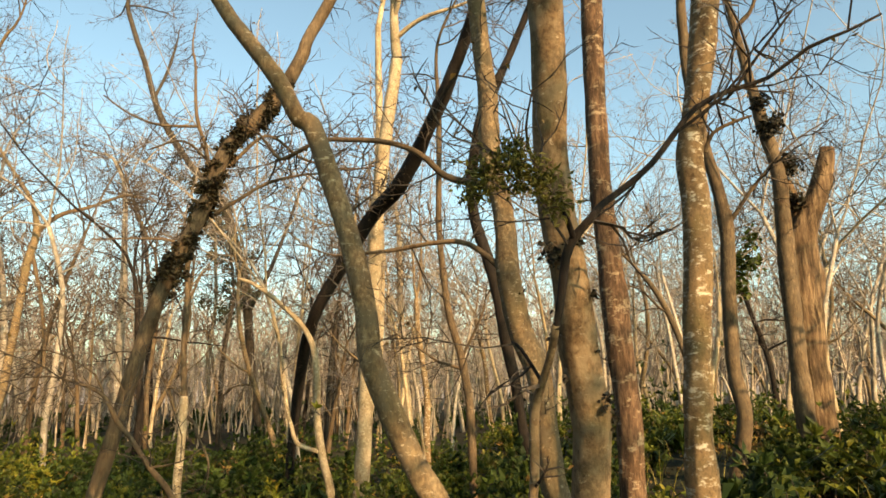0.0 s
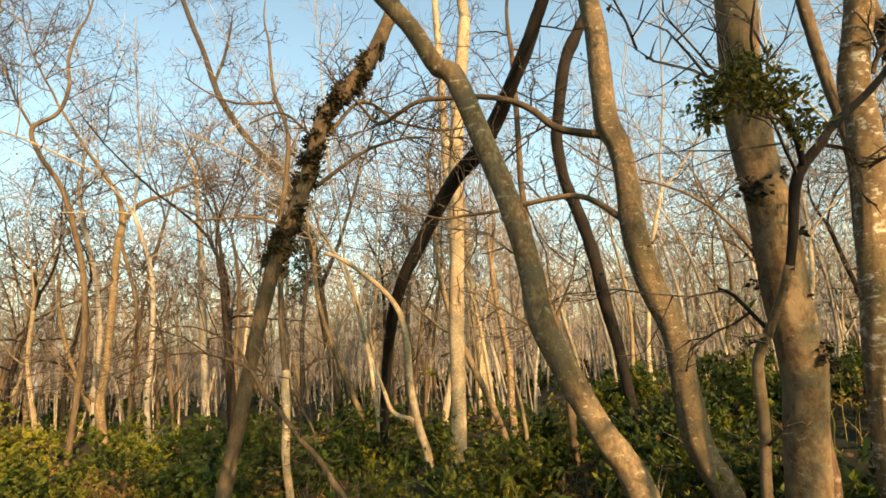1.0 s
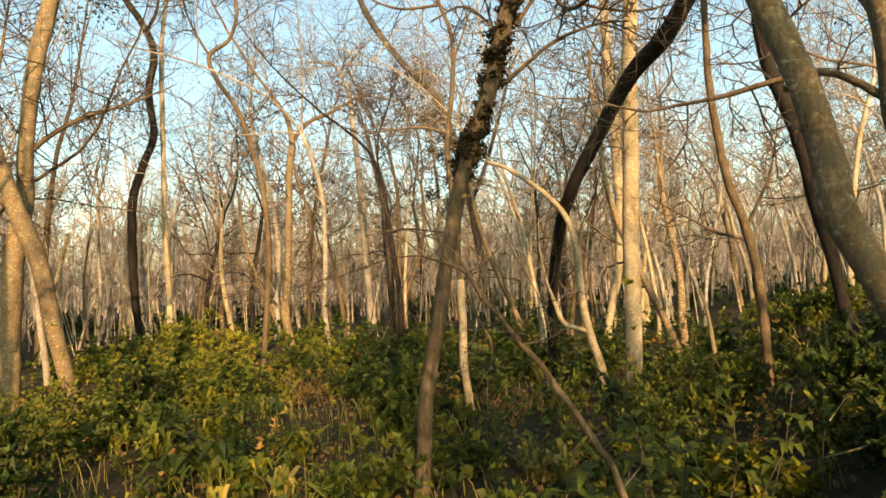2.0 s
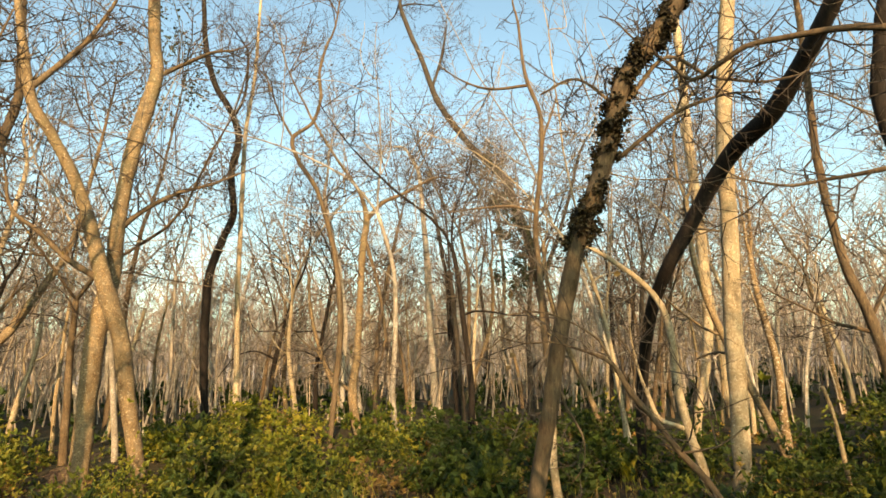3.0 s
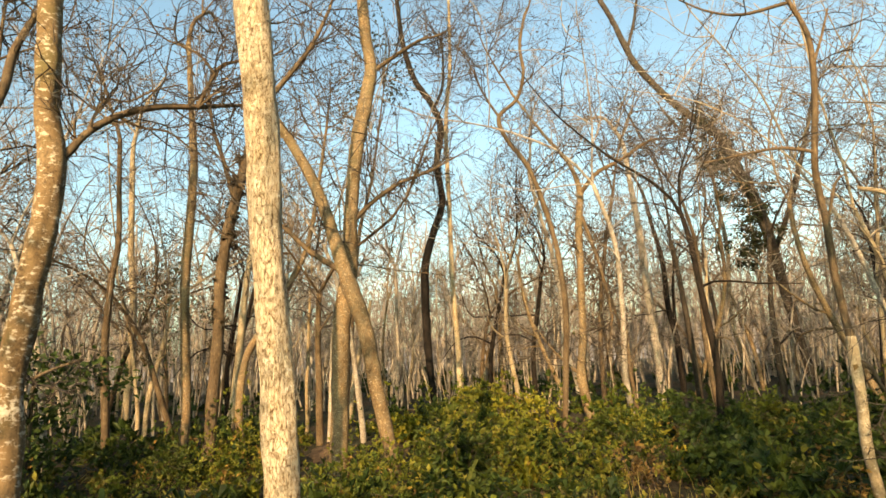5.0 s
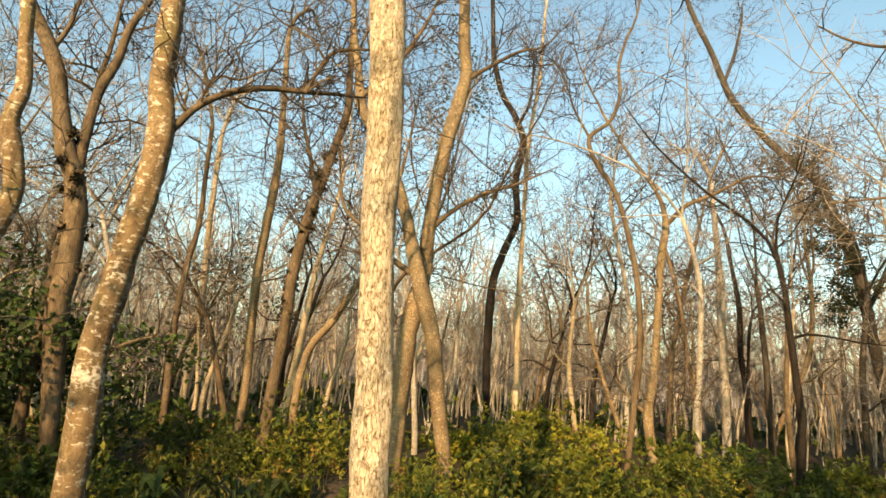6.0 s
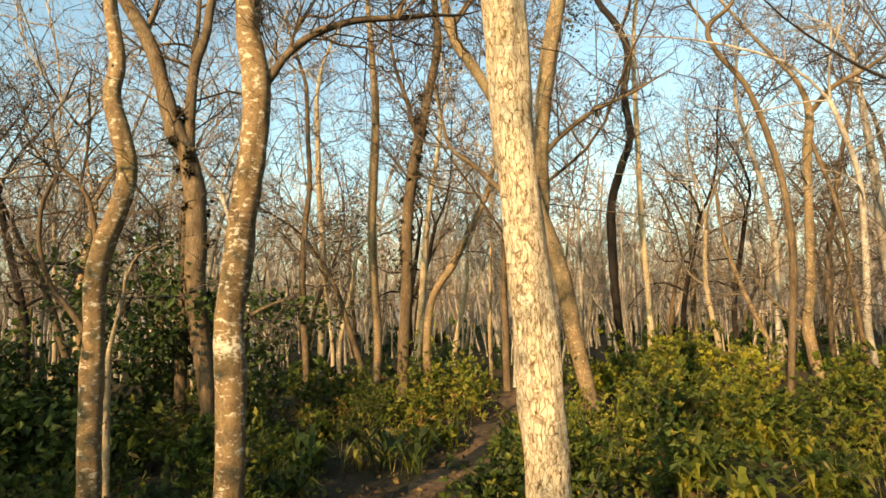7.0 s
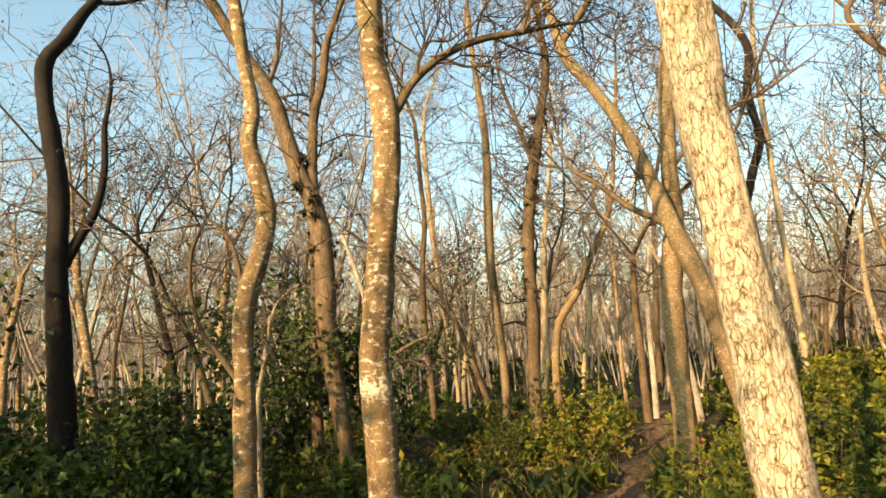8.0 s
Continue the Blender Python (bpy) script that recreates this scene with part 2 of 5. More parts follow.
class Bag:
    """Gathers tubes and leaves as one mesh."""

    def __init__(self):
        self.v, self.f, self.n = [], [], 0

    def add(self, verts, faces):
        self.v.append(np.asarray(verts, float))
        self.f.extend([tuple(i + self.n for i in f) for f in faces])
        self.n += len(verts)

    def tube(self, pts, radii, sides, rng=None, rough=0.0):
        pts, radii = np.asarray(pts, float), np.asarray(radii, float)
        n = len(pts)
        tan = np.gradient(pts, axis=0)
        tan /= np.linalg.norm(tan, axis=1, keepdims=True) + 1e-9
        ref = np.array([0.31, 0.95, 0.02]) if abs(tan[0][2]) > 0.7 else np.array([0.02, 0.03, 1.0])
        u = np.cross(tan[0], ref)
        u /= np.linalg.norm(u)
        ang = np.arange(sides) * 2 * math.pi / sides
        ring = []
        for i in range(n):
            u = u - tan[i] * (u @ tan[i])
            u /= np.linalg.norm(u) + 1e-9
            w = np.cross(tan[i], u)
            r = radii[i] * np.ones(sides)
            if rough and rng is not None:
                k = np.array([noise.noise(Vector((2.2 * math.cos(a), 2.2 * math.sin(a), pts[i][2] * 1.7 + pts[0][0] * 3))) for a in ang])
                fine = np.array([noise.noise(Vector((6 * math.cos(a), 6 * math.sin(a), pts[i][2] * 7.0))) for a in ang])
                r = r * (1 + rough * k + 0.35 * rough * fine)
            ring.append(pts[i] + np.outer(np.cos(ang) * r, u) + np.outer(np.sin(ang) * r, w))
        verts = np.concatenate(ring)
        faces = [(i * sides + j, i * sides + (j + 1) % sides, (i + 1) * sides + (j + 1) % sides, (i + 1) * sides + j) for i in range(n - 1) for j in range(sides)]
        faces.append(tuple((n - 1) * sides + j for j in range(sides)))
        self.add(verts, faces)

    def twig(self, pts, r):
        """A three-sided twig that tapers to a point."""
        pts = np.asarray(pts, float)
        n = len(pts)
        d = unit(pts[-1] - pts[0])
        u = unit(np.cross(d, (0.3, 0.2, 0.93)))
        w = np.cross(d, u)
        tri = np.stack([u, -0.5 * u + 0.866 * w, -0.5 * u - 0.866 * w])
        rr = r * np.linspace(1, 0.4, n)[:-1]
        verts = (pts[:-1, None] + rr[:, None, None] * tri[None]).reshape(-1, 3)
        b = self.n
        for i in range(n - 2):
            for j in range(3):
                k = (j + 1) % 3
                self.f.append((b + 3 * i + j, b + 3 * i + k, b + 3 * i + 3 + k, b + 3 * i + 3 + j))
        e, tip = b + 3 * (n - 2), b + 3 * (n - 1)
        self.f += [(e, e + 1, tip), (e + 1, e + 2, tip), (e + 2, e, tip)]
        self.v.append(np.vstack([verts, pts[-1:]]))
        self.n += len(verts) + 1

    def leaves(self, centres, size, rng, droop=0.3, slim=0.45):
        """Folded leaves of two triangles, each its own island."""
        k = len(centres)
        d = rng.normal(size=(k, 3))
        d[:, 2] = d[:, 2] * 0.7 - droop
        d /= np.linalg.norm(d, axis=1, keepdims=True)
        up = rng.normal(size=(k, 3)) * 0.9 + (0.25, -0.3, 0.8)
        s = np.cross(d, up)
        s /= np.linalg.norm(s, axis=1, keepdims=True) + 1e-9
        up = np.cross(s, d)
        ln = size * rng.uniform(0.55, 1.3, (k, 1))
        a, b = centres, centres + d * ln - up * ln * 0.12
        mid = centres + d * ln * 0.42
        l, r = mid + s * ln * slim + up * ln * 0.1, mid - s * ln * slim + up * ln * 0.1
        verts = np.stack([a, l, b, r], 1).reshape(-1, 3)
        base = np.arange(k) * 4
        faces = np.stack([base, base + 1, base + 2, base, base + 2, base + 3], 1).reshape(-1, 3)
        self.v.append(verts)
        self.f.extend(map(tuple, (faces + self.n).tolist()))
        self.n += len(verts)

    def sprigs(self, centres, axes, size, rng, blades=6, slim=0.26, open_out=0.75):
        """Tufts of blades that fan out from one point, each tuft its own island."""
        k, n = len(centres), blades
        axes = axes / (np.linalg.norm(axes, axis=1, keepdims=True) + 1e-9)
        d = axes[:, None] + rng.normal(size=(k, n, 3)) * open_out
        d /= np.linalg.norm(d, axis=2, keepdims=True) + 1e-9
        s = np.cross(d, rng.normal(size=(k, n, 3)) * 0.5 + (0.2, -0.3, 0.8))
        s /= np.linalg.norm(s, axis=2, keepdims=True) + 1e-9
        up = np.cross(s, d)
        ln = size * rng.uniform(0.75, 1.25, (k, 1, 1)) * rng.uniform(0.6, 1.2, (k, n, 1))
        base = centres[:, None]
        mid = base + d * ln * 0.5 + up * ln * 0.06
        tip = base + d * ln - up * ln * 0.12
        blade = np.stack([mid + s * ln * slim, tip, mid - s * ln * slim], 2).reshape(k, -1, 3)
        verts = np.concatenate([centres[:, None], blade], 1).reshape(-1, 3)
        first = (np.arange(k) * (3 * n + 1))[:, None]
        l = first + 1 + 3 * np.arange(n)[None]
        f0 = np.broadcast_to(first, l.shape)
        faces = np.concatenate([np.stack([f0, l, l + 1], 2), np.stack([f0, l + 1, l + 2], 2)], 1).reshape(-1, 3)
        self.v.append(verts)
        self.f.extend(map(tuple, (faces + self.n).tolist()))
        self.n += len(verts)

    def mesh(self, name, mat, shade=True):
        me = bpy.data.meshes.new(name)
        me.from_pydata(np.concatenate(self.v).tolist(), [], self.f)
        me.materials.append(mat)
        if shade:
            me.polygons.foreach_set("use_smooth", [True] * len(me.polygons))
        me.update()
        return me


def part(name, data, parent, label=""):
    ob = new(name, data)
    ob.parent = parent
    return tagged(ob, label)


def spline(ctrl, step):
    """A smooth line through control rows of x, y, z, radius, sampled about every step metres."""
    c = np.asarray(ctrl, float)
    p = np.vstack([2 * c[0] - c[1], c, 2 * c[-1] - c[-2]])
    out = []
    for i in range(1, len(p) - 2):
        k = max(2, int(np.linalg.norm(p[i + 1][:3] - p[i][:3]) / step))
        t = np.arange(k)[:, None] / k
        out.append(0.5 * (2 * p[i] + (p[i + 1] - p[i - 1]) * t + (2 * p[i - 1] - 5 * p[i] + 4 * p[i + 1] - p[i + 2]) * t**2 + (3 * p[i] - 3 * p[i + 1] + p[i + 2] - p[i - 1]) * t**3))
    out.append(c[-1:])
    return np.concatenate(out)


def unit(v):
    return v / (np.linalg.norm(v) + 1e-9)


def wander(rng, start, way, length, r0, r1, segs, wild=0.25, rise=0.0):
    """A crooked branch: rows of x, y, z, radius."""
    rows, p, d = [np.r_[start, r0]], np.array(start, float), unit(np.array(way, float))
    for i in range(segs):
        d = unit(d + rng.normal(size=3) * wild + (0, 0, rise))
        p = p + d * length / segs
        rows.append(np.r_[p, r0 + (r1 - r0) * (i + 1) / segs])
    return np.array(rows)


def side_way(rng, along, spread, lift=0.15):
    s = rng.normal(size=3)
    s = unit(s - along * (s @ along))
    return unit(along * (1 - spread) + s * spread * 1.3 + (0, 0, lift))


def leader(rng, start, way, length, r0, r1, segs, curl=0.16, rise=0.05):
    """A smoothly winding limb that seeks the light: rows of x, y, z, radius."""
    rows, p, d = [np.r_[start, r0]], np.array(start, float), unit(np.array(way, float))
    turn = rng.normal(size=3) * curl
    for i in range(segs):
        turn = 0.55 * turn + rng.normal(size=3) * curl
        d = unit(d + turn + (0, 0, rise))
        p = p + d * length / segs
        rows.append(np.r_[p, r0 + (r1 - r0) * (i + 1) / segs])
    return np.array(rows)


def bough(bag, tips, rng, p, d, length, r, depth, fine=True, rise=0.05):
    """A zigzag branchlet with side twigs to alternate sides, each twig branching again down to depth 0."""
    n = (6, 4, 3)[2 - depth] if fine else (4, 3, 2)[2 - depth]
    side = np.cross(d, rng.normal(size=3))
    side = unit(side)
    steps = rng.normal(size=(n, 3)) * 0.2
    pts, q, w = [p], p, d
    for i in range(n - 1):
        w = unit(w + steps[i] + side * (0.16 if i % 2 else -0.16) + (0, 0, rise))
        q = q + w * (length / (n - 1))
        pts.append(q)
    bag.twig(pts, r)
    if depth == 0:
        tips.append(q)
        return
    flat = unit(side + rng.normal(size=3) * 0.3)
    k = int((3 if fine or depth == 1 else 4) + 2.5 * rng.random())
    for j in range(k):
        t = 0.15 + 0.83 * (j + rng.random()) / k
        i = min(int(t * (n - 1)), n - 2)
        f = t * (n - 1) - i
        at = pts[i] + (pts[i + 1] - pts[i]) * f
        along = unit(pts[i + 1] - pts[i])
        out = flat * (1 if j % 2 else -1) + rng.normal(size=3) * 0.35
        bough(bag, tips, rng, at, unit(along * rng.uniform(0.5, 1.1) + out), length * rng.uniform(0.32, 0.7) * (1.2 - 0.5 * t), r * 0.66, depth - 1, fine, rise)


def spray(bag, leaf_bag, rng, line, count, length, r0, leafy=0.1, start=0.15, flat=0.1, near=False, depth=2):
    """Branchlets along a branch, with a few dry leaves at their ends."""
    n = len(line)
    tips = []
    for c in range(count):
        i = min(n - 2, int((start + (0.99 - start) * (c + rng.random()) / count) * (n - 1)))
        along = unit(line[i + 1][:3] - line[i][:3])
        r = min(r0 * rng.uniform(0.7, 1.3), line[i][3] * 0.85)
        bough(bag, tips, rng, line[i][:3], side_way(rng, along, rng.uniform(0.45, 0.85), flat), length * rng.uniform(0.5, 1.5), r, depth, near)
    if tips and leaf_bag is not None:
        t = np.array(tips)
        t = t[rng.random(len(t)) < leafy]
        if len(t):
            leaf_bag.leaves(t + rng.normal(size=t.shape) * 0.03, 0.06 if near else 0.1, rng, 0.5, 0.35)


def crown(limb_meshes, bag, leaf_bag, rng, top, way, height, r, density, limbs=5, near=False, depth=2):
    """The upper tree: a winding leader and crooked limbs that rise from it, each with branchlets."""
    lead = leader(rng, top, way, height, r, max(0.012, r * 0.12), 10, 0.1, 0.05)
    lines = [lead]
    for j in range(limbs):
        t = 0.08 + 0.75 * (j + rng.random()) / limbs
        i = int(t * 10)
        along = unit(lead[i + 1][:3] - lead[i][:3])
        lines.append(leader(rng, lead[i][:3], side_way(rng, along, rng.uniform(0.5, 0.85), 0.15), height * rng.uniform(0.4, 0.75) * (1.1 - 0.6 * t), min(max(0.026, lead[i][3] * 0.55), lead[i][3]), 0.012, 8, 0.15, 0.07))
    for b in lines:
        spray(bag, leaf_bag, rng, b, max(1, round(density * 9)), 0.8 if near else 1.9, 0.013 if near else 0.026, 0.07, near=near, depth=depth)
    limb_meshes += lines


# ---- ground ----
def make_ground():
    xs = np.concatenate([np.linspace(-900, -70, 14), np.linspace(-64, 34, 99), np.linspace(40, 900, 14)])
    ys = np.concatenate([np.linspace(-900, -40, 14), np.linspace(-34, 66, 101), np.linspace(72, 900, 14)])
    X, Y = np.meshgrid(xs, ys)
    Z = gz(X, Y) + 0.05 * np.sin(2.3 * X + 1.1 * Y) * np.sin(1.9 * Y - 0.7 * X)
    nx = len(xs)
    faces = [(j * nx + i, j * nx + i + 1, (j + 1) * nx + i + 1, (j + 1) * nx + i) for j in range(len(ys) - 1) for i in range(nx - 1)]
    me = bpy.data.meshes.new("ground")
    me.from_pydata(np.stack([X.ravel(), Y.ravel(), Z.ravel()], 1).tolist(), [], faces)
    me.materials.append(ground_material())
    me.polygons.foreach_set("use_smooth", [True] * len(me.polygons))
    tagged(new("ground", me), "brown leaf litter and low greenery on the forest floor", "forest floor", kind="structure")


make_ground()

# ---- traced trees ----
LABELS = {
    "pale": "slender bare tree with pale tan bark", "grey": "slender bare tree, lichen and painted haze in its pale grey-cream bark", "tan": "winding bare tree with mottled tan bark", "cream": "slender bare tree with sunlight put into its creamy bark colour", "big": "thick upright tree with smooth grey-brown bark", "arch": "slender crooked tree with a dark arching limb",
    "scaly": "tall straight tree with cream scaly cracked bark", "lichen": "crooked tree with brown bark and white lichen patches",
    "mid": "bare brown tree with a winding trunk", "dark": "dark-barked crooked bare tree", "umber": "tall leaning tree with dark grey-brown bark", "red": "reddish dark-barked straight tree",
    "broken": "broken rotten trunk with a jagged top", "stump": "slender tree with a pale swollen foot and dark crooked upper stem", "vine": "leaning brown tree with dark climbers round its trunk",
    "vine2": "bare brown tree with climbers on its trunk",
}
HERO_AT = []
TREES = {}


def hero(kind, trunk, limbs, twigs=1.0):
    rng = np.random.default_rng(int(abs(trunk[0][0] * 97 + trunk[0][1] * 31)) + 5)
    t = [np.array(q) for q in trunk]
    low = t[0]
    g = gz(low[0], low[1])
    if low[2] > g:
        d = unit(low[:3] - t[1][:3])
        d = unit(d * np.array([0.6, 0.6, 1]) + (0, 0, -0.25))
        reach = (low[2] - g + 0.2) / max(0.3, -d[2])
        foot = np.r_[low[:3] + d * reach, low[3] * 1.15]
        t = [foot] + ([np.r_[low[:3] + d * reach * 0.5, low[3] * 1.03]] if reach > 1 else []) + t
    else:
        t = [np.r_[low[:2], g - 0.2, low[3] * 1.1]] + [q for q in t if q[2] > g + 0.15]
    base = np.array([t[0][0], t[0][1], gz(t[0][0], t[0][1])])
    HERO_AT.append(base[:2])
    if twigs > 0.3 and kind != "broken" and t[-1][3] > 0.05:
        on = unit(unit(t[-1][:3] - t[-2][:3]) + (0, 0, 0.12))
        t.append(np.r_[t[-1][:3] + on * 2.2, t[-1][3] * 0.93])
    line = spline(t, max(0.07, low[3] * 0.7))
    line[:, :3] -= base
    sides = 28 if low[3] > 0.12 and np.hypot(base[0] + 4, base[1] - 1) < 12 else 12
    root = tagged(new("tree", None), LABELS[kind], "tree", "forest trees")
    root.location = base
    bag = Bag()
    knot = np.array([1 + 0.16 * max(0.0, noise.noise(Vector((base[0], base[1], 2.1 * q[2]))) - 0.12) for q in line])
    bag.tube(line[:, :3], line[:, 3] * knot, 28 if kind == "broken" else sides, rng, 0.32 if kind == "broken" else 0.15)
    part("trunk", bag.mesh("trunk", BARK[kind]), root)
    tw, lv = Bag(), Bag()
    lines = []
    for l in limbs:
        if l[-1][3] > 0.02 and twigs > 0.25:
            a, b = np.array(l[-2]), np.array(l[-1])
            on = leader(rng, b[:3], unit(b[:3] - a[:3]), min(3.5, 1.0 + 25 * b[3]), b[3], 0.008, 5, 0.14, 0.08)
            l = list(l) + list(on[1:])
        ln = spline(l, 0.12)
        ln[:, :3] -= base
        lines.append(ln)
    if twigs > 0.3 and kind != "broken" and t[-1][3] > 0.04:
        way = unit(unit(t[-1][:3] - t[-2][:3]) + (0, 0, 0.15))
        extra = []
        close = np.hypot(base[0] + 4, base[1] - 1) < 19
        crown(extra, tw, lv, rng, line[-1][:3], way, 4.5 + 14 * t[-1][3], t[-1][3] * 0.95, (0.7 if close else 0.75) * twigs, 6, close)
        for b in extra:
            lb = Bag()
            b = spline(b, 0.2)
            lb.tube(b[:, :3], b[:, 3], 7)
            part("limb", lb.mesh("limb", BARK["mid" if kind in ("tan", "lichen") else kind]), root)
    for ln in lines:
        lb = Bag()
        lb.tube(ln[:, :3], ln[:, 3], 10, rng, 0.08)
        part("limb", lb.mesh("limb", BARK[{"arch": "dark", "lichen": "mid", "stump": "mid", "tan": "mid"}.get(kind, kind)]), root)
        if twigs > 0:
            far = np.hypot(base[0] + 4, base[1] - 1) > 19
            reach = np.linalg.norm(np.diff(ln[:, :3], axis=0), axis=1).sum()
            spray(tw, lv, rng, ln, int(2 + min(26, (3.6 if far else 5.5) * reach) * twigs), 1.9 if far else 1.0, 0.026 if far else 0.016, 0.08, near=not far)
    if twigs > 0.25 and kind not in ("scaly", "lichen", "big"):
        spray(tw, lv, rng, line, 6, 0.5 if low[3] > 0.08 else 0.3, 0.012, 0.1, start=0.2, near=True, depth=1)
    if twigs > 0.3:
        near = np.hypot(base[0] + 4, base[1] - 1) < 19
        spray(tw, lv, rng, line, int((6 if near else 12) * twigs), 1.2 if near else 2.1, 0.015 if near else 0.026, 0.08, start=0.8 if near else 0.4, near=near)
    if tw.n:
        tagged(part("crown", tw.mesh("crown", TWIG, False), root, "fine grey-brown bare twigs"), kind="stuff")
    if lv.n:
        tagged(part("dry_leaves", lv.mesh("dry_leaves", DRYLEAF, False), root, "few curled dry leaves"), kind="stuff")
    return root, line, base


TREES["A"] = hero("vine", [(-5.04, 9.15, 1.64, 0.108), (-4.83, 9.22, 2.71, 0.107), (-4.64, 9.28, 3.75, 0.109), (-4.37, 9.38, 4.94, 0.112), (-4.12, 9.46, 5.64, 0.119), (-3.87, 9.54, 6.38, 0.121), (-3.64, 9.62, 7.24, 0.124), (-3.29, 9.74, 7.79, 0.130), (-2.87, 9.88, 8.41, 0.124), (-2.53, 10.00, 9.22, 0.112), (-2.44, 10.03, 9.58, 0.112), (-2.08, 10.15, 10.46, 0.104)], [[(-3.56, 9.65, 7.05, 0.032), (-3.03, 9.83, 7.65, 0.028), (-2.50, 10.01, 7.33, 0.024)], [(-3.75, 9.59, 6.19, 0.036), (-3.40, 9.70, 6.48, 0.032), (-2.96, 9.85, 6.82, 0.028), (-2.34, 10.06, 7.04, 0.019), (-1.92, 10.20, 7.05, 0.014)], [(-3.73, 9.59, 6.95, 0.023), (-4.23, 9.42, 7.40, 0.018), (-4.72, 9.26, 7.20, 0.013)]], twigs=1.00)
TREES["B"] = hero("dark", [(-5.14, 20.91, 0.19, 0.135), (-5.09, 20.92, 1.52, 0.144), (-4.85, 20.46, 3.16, 0.169), (-4.39, 19.32, 4.72, 0.177), (-3.78, 18.11, 5.77, 0.181), (-3.18, 17.69, 6.67, 0.192), (-2.62, 17.45, 7.57, 0.197), (-1.95, 16.81, 8.33, 0.211), (-1.26, 15.64, 8.62, 0.210), (-0.78, 14.84, 9.10, 0.192), (-0.40, 14.13, 9.63, 0.177), (-0.03, 13.71, 10.24, 0.166), (0.26, 13.39, 10.86, 0.156), (0.40, 13.18, 11.14, 0.148)], [], twigs=1.00)
TREES["C"] = hero("tan", [(0.01, 5.23, 2.35, 0.116), (-0.26, 5.25, 2.84, 0.106), (-0.48, 5.26, 3.31, 0.105), (-0.64, 5.27, 3.71, 0.105), (-0.68, 5.28, 4.07, 0.097), (-0.80, 5.28, 4.60, 0.094), (-0.99, 5.30, 5.20, 0.095), (-1.22, 5.31, 5.83, 0.092), (-1.34, 5.32, 5.90, 0.084), (-1.57, 5.33, 6.32, 0.080), (-1.93, 5.36, 6.81, 0.076), (-2.19, 5.38, 7.19, 0.072)], [], twigs=1.00)
TREES["D"] = hero("cream", [(-2.51, 18.60, 0.29, 0.216), (-2.43, 18.60, 1.95, 0.225), (-2.36, 18.61, 4.37, 0.227), (-2.21, 18.62, 6.82, 0.213), (-2.16, 18.62, 8.49, 0.214), (-2.03, 18.63, 10.16, 0.215), (-1.89, 18.64, 11.50, 0.208), (-1.84, 18.64, 11.84, 0.208)], [], twigs=1.00)
TREES["Dn"] = hero("cream", [(-2.44, 41.71, 0.07, 0.310), (-2.65, 41.70, 2.26, 0.274), (-2.86, 41.70, 4.46, 0.239), (-3.08, 41.69, 7.43, 0.222), (-3.19, 41.69, 11.19, 0.205)], [], twigs=1.00)
TREES["sap"] = hero("cream", [(-3.41, 18.64, 0.75, 0.122), (-3.62, 18.62, 1.49, 0.114), (-3.81, 18.59, 2.63, 0.115), (-3.87, 18.58, 3.95, 0.099), (-4.05, 18.56, 4.78, 0.083), (-4.44, 18.51, 5.39, 0.075), (-5.00, 18.44, 5.92, 0.067), (-5.73, 18.34, 6.47, 0.059), (-6.23, 18.27, 6.67, 0.051)], [[(-3.74, 18.60, 1.65, 0.065), (-4.33, 18.52, 1.89, 0.066), (-4.55, 18.49, 2.45, 0.058), (-4.70, 18.48, 2.90, 0.041)]], twigs=0.28)
TREES["stub"] = hero("stump", [(-6.30, 15.35, 0.34, 0.098), (-6.38, 15.32, 1.17, 0.098), (-6.36, 15.33, 2.28, 0.099), (-6.37, 15.33, 2.91, 0.106), (-6.37, 15.33, 3.29, 0.085)], [[(-6.35, 15.33, 2.84, 0.057), (-6.12, 15.41, 2.66, 0.042), (-6.05, 15.43, 2.41, 0.035)], [(-6.37, 15.33, 3.2, 0.075), (-6.42, 15.31, 3.8, 0.072), (-6.46, 15.28, 4.54, 0.070), (-6.47, 15.28, 5.62, 0.067), (-6.51, 15.25, 6.62, 0.064), (-6.34, 15.39, 8.12, 0.061), (-6.30, 15.44, 9.44, 0.055), (-6.57, 15.20, 10.52, 0.047), (-6.68, 15.11, 11.96, 0.031)], [(-6.47, 15.27, 6.96, 0.039), (-6.94, 14.84, 7.07, 0.035), (-7.40, 14.44, 7.01, 0.025), (-8.14, 13.77, 6.84, 0.016)], [(-6.56, 15.20, 10.22, 0.039), (-7.28, 14.54, 10.00, 0.031), (-7.80, 14.09, 10.12, 0.023), (-8.22, 13.70, 10.40, 0.016)], [(-6.32, 15.41, 8.72, 0.031), (-6.09, 15.62, 9.45, 0.027), (-5.93, 15.78, 10.06, 0.020)], [(-6.46, 15.28, 5.41, 0.035), (-6.25, 15.48, 6.29, 0.026), (-6.07, 15.64, 6.48, 0.020)]], twigs=0.30)
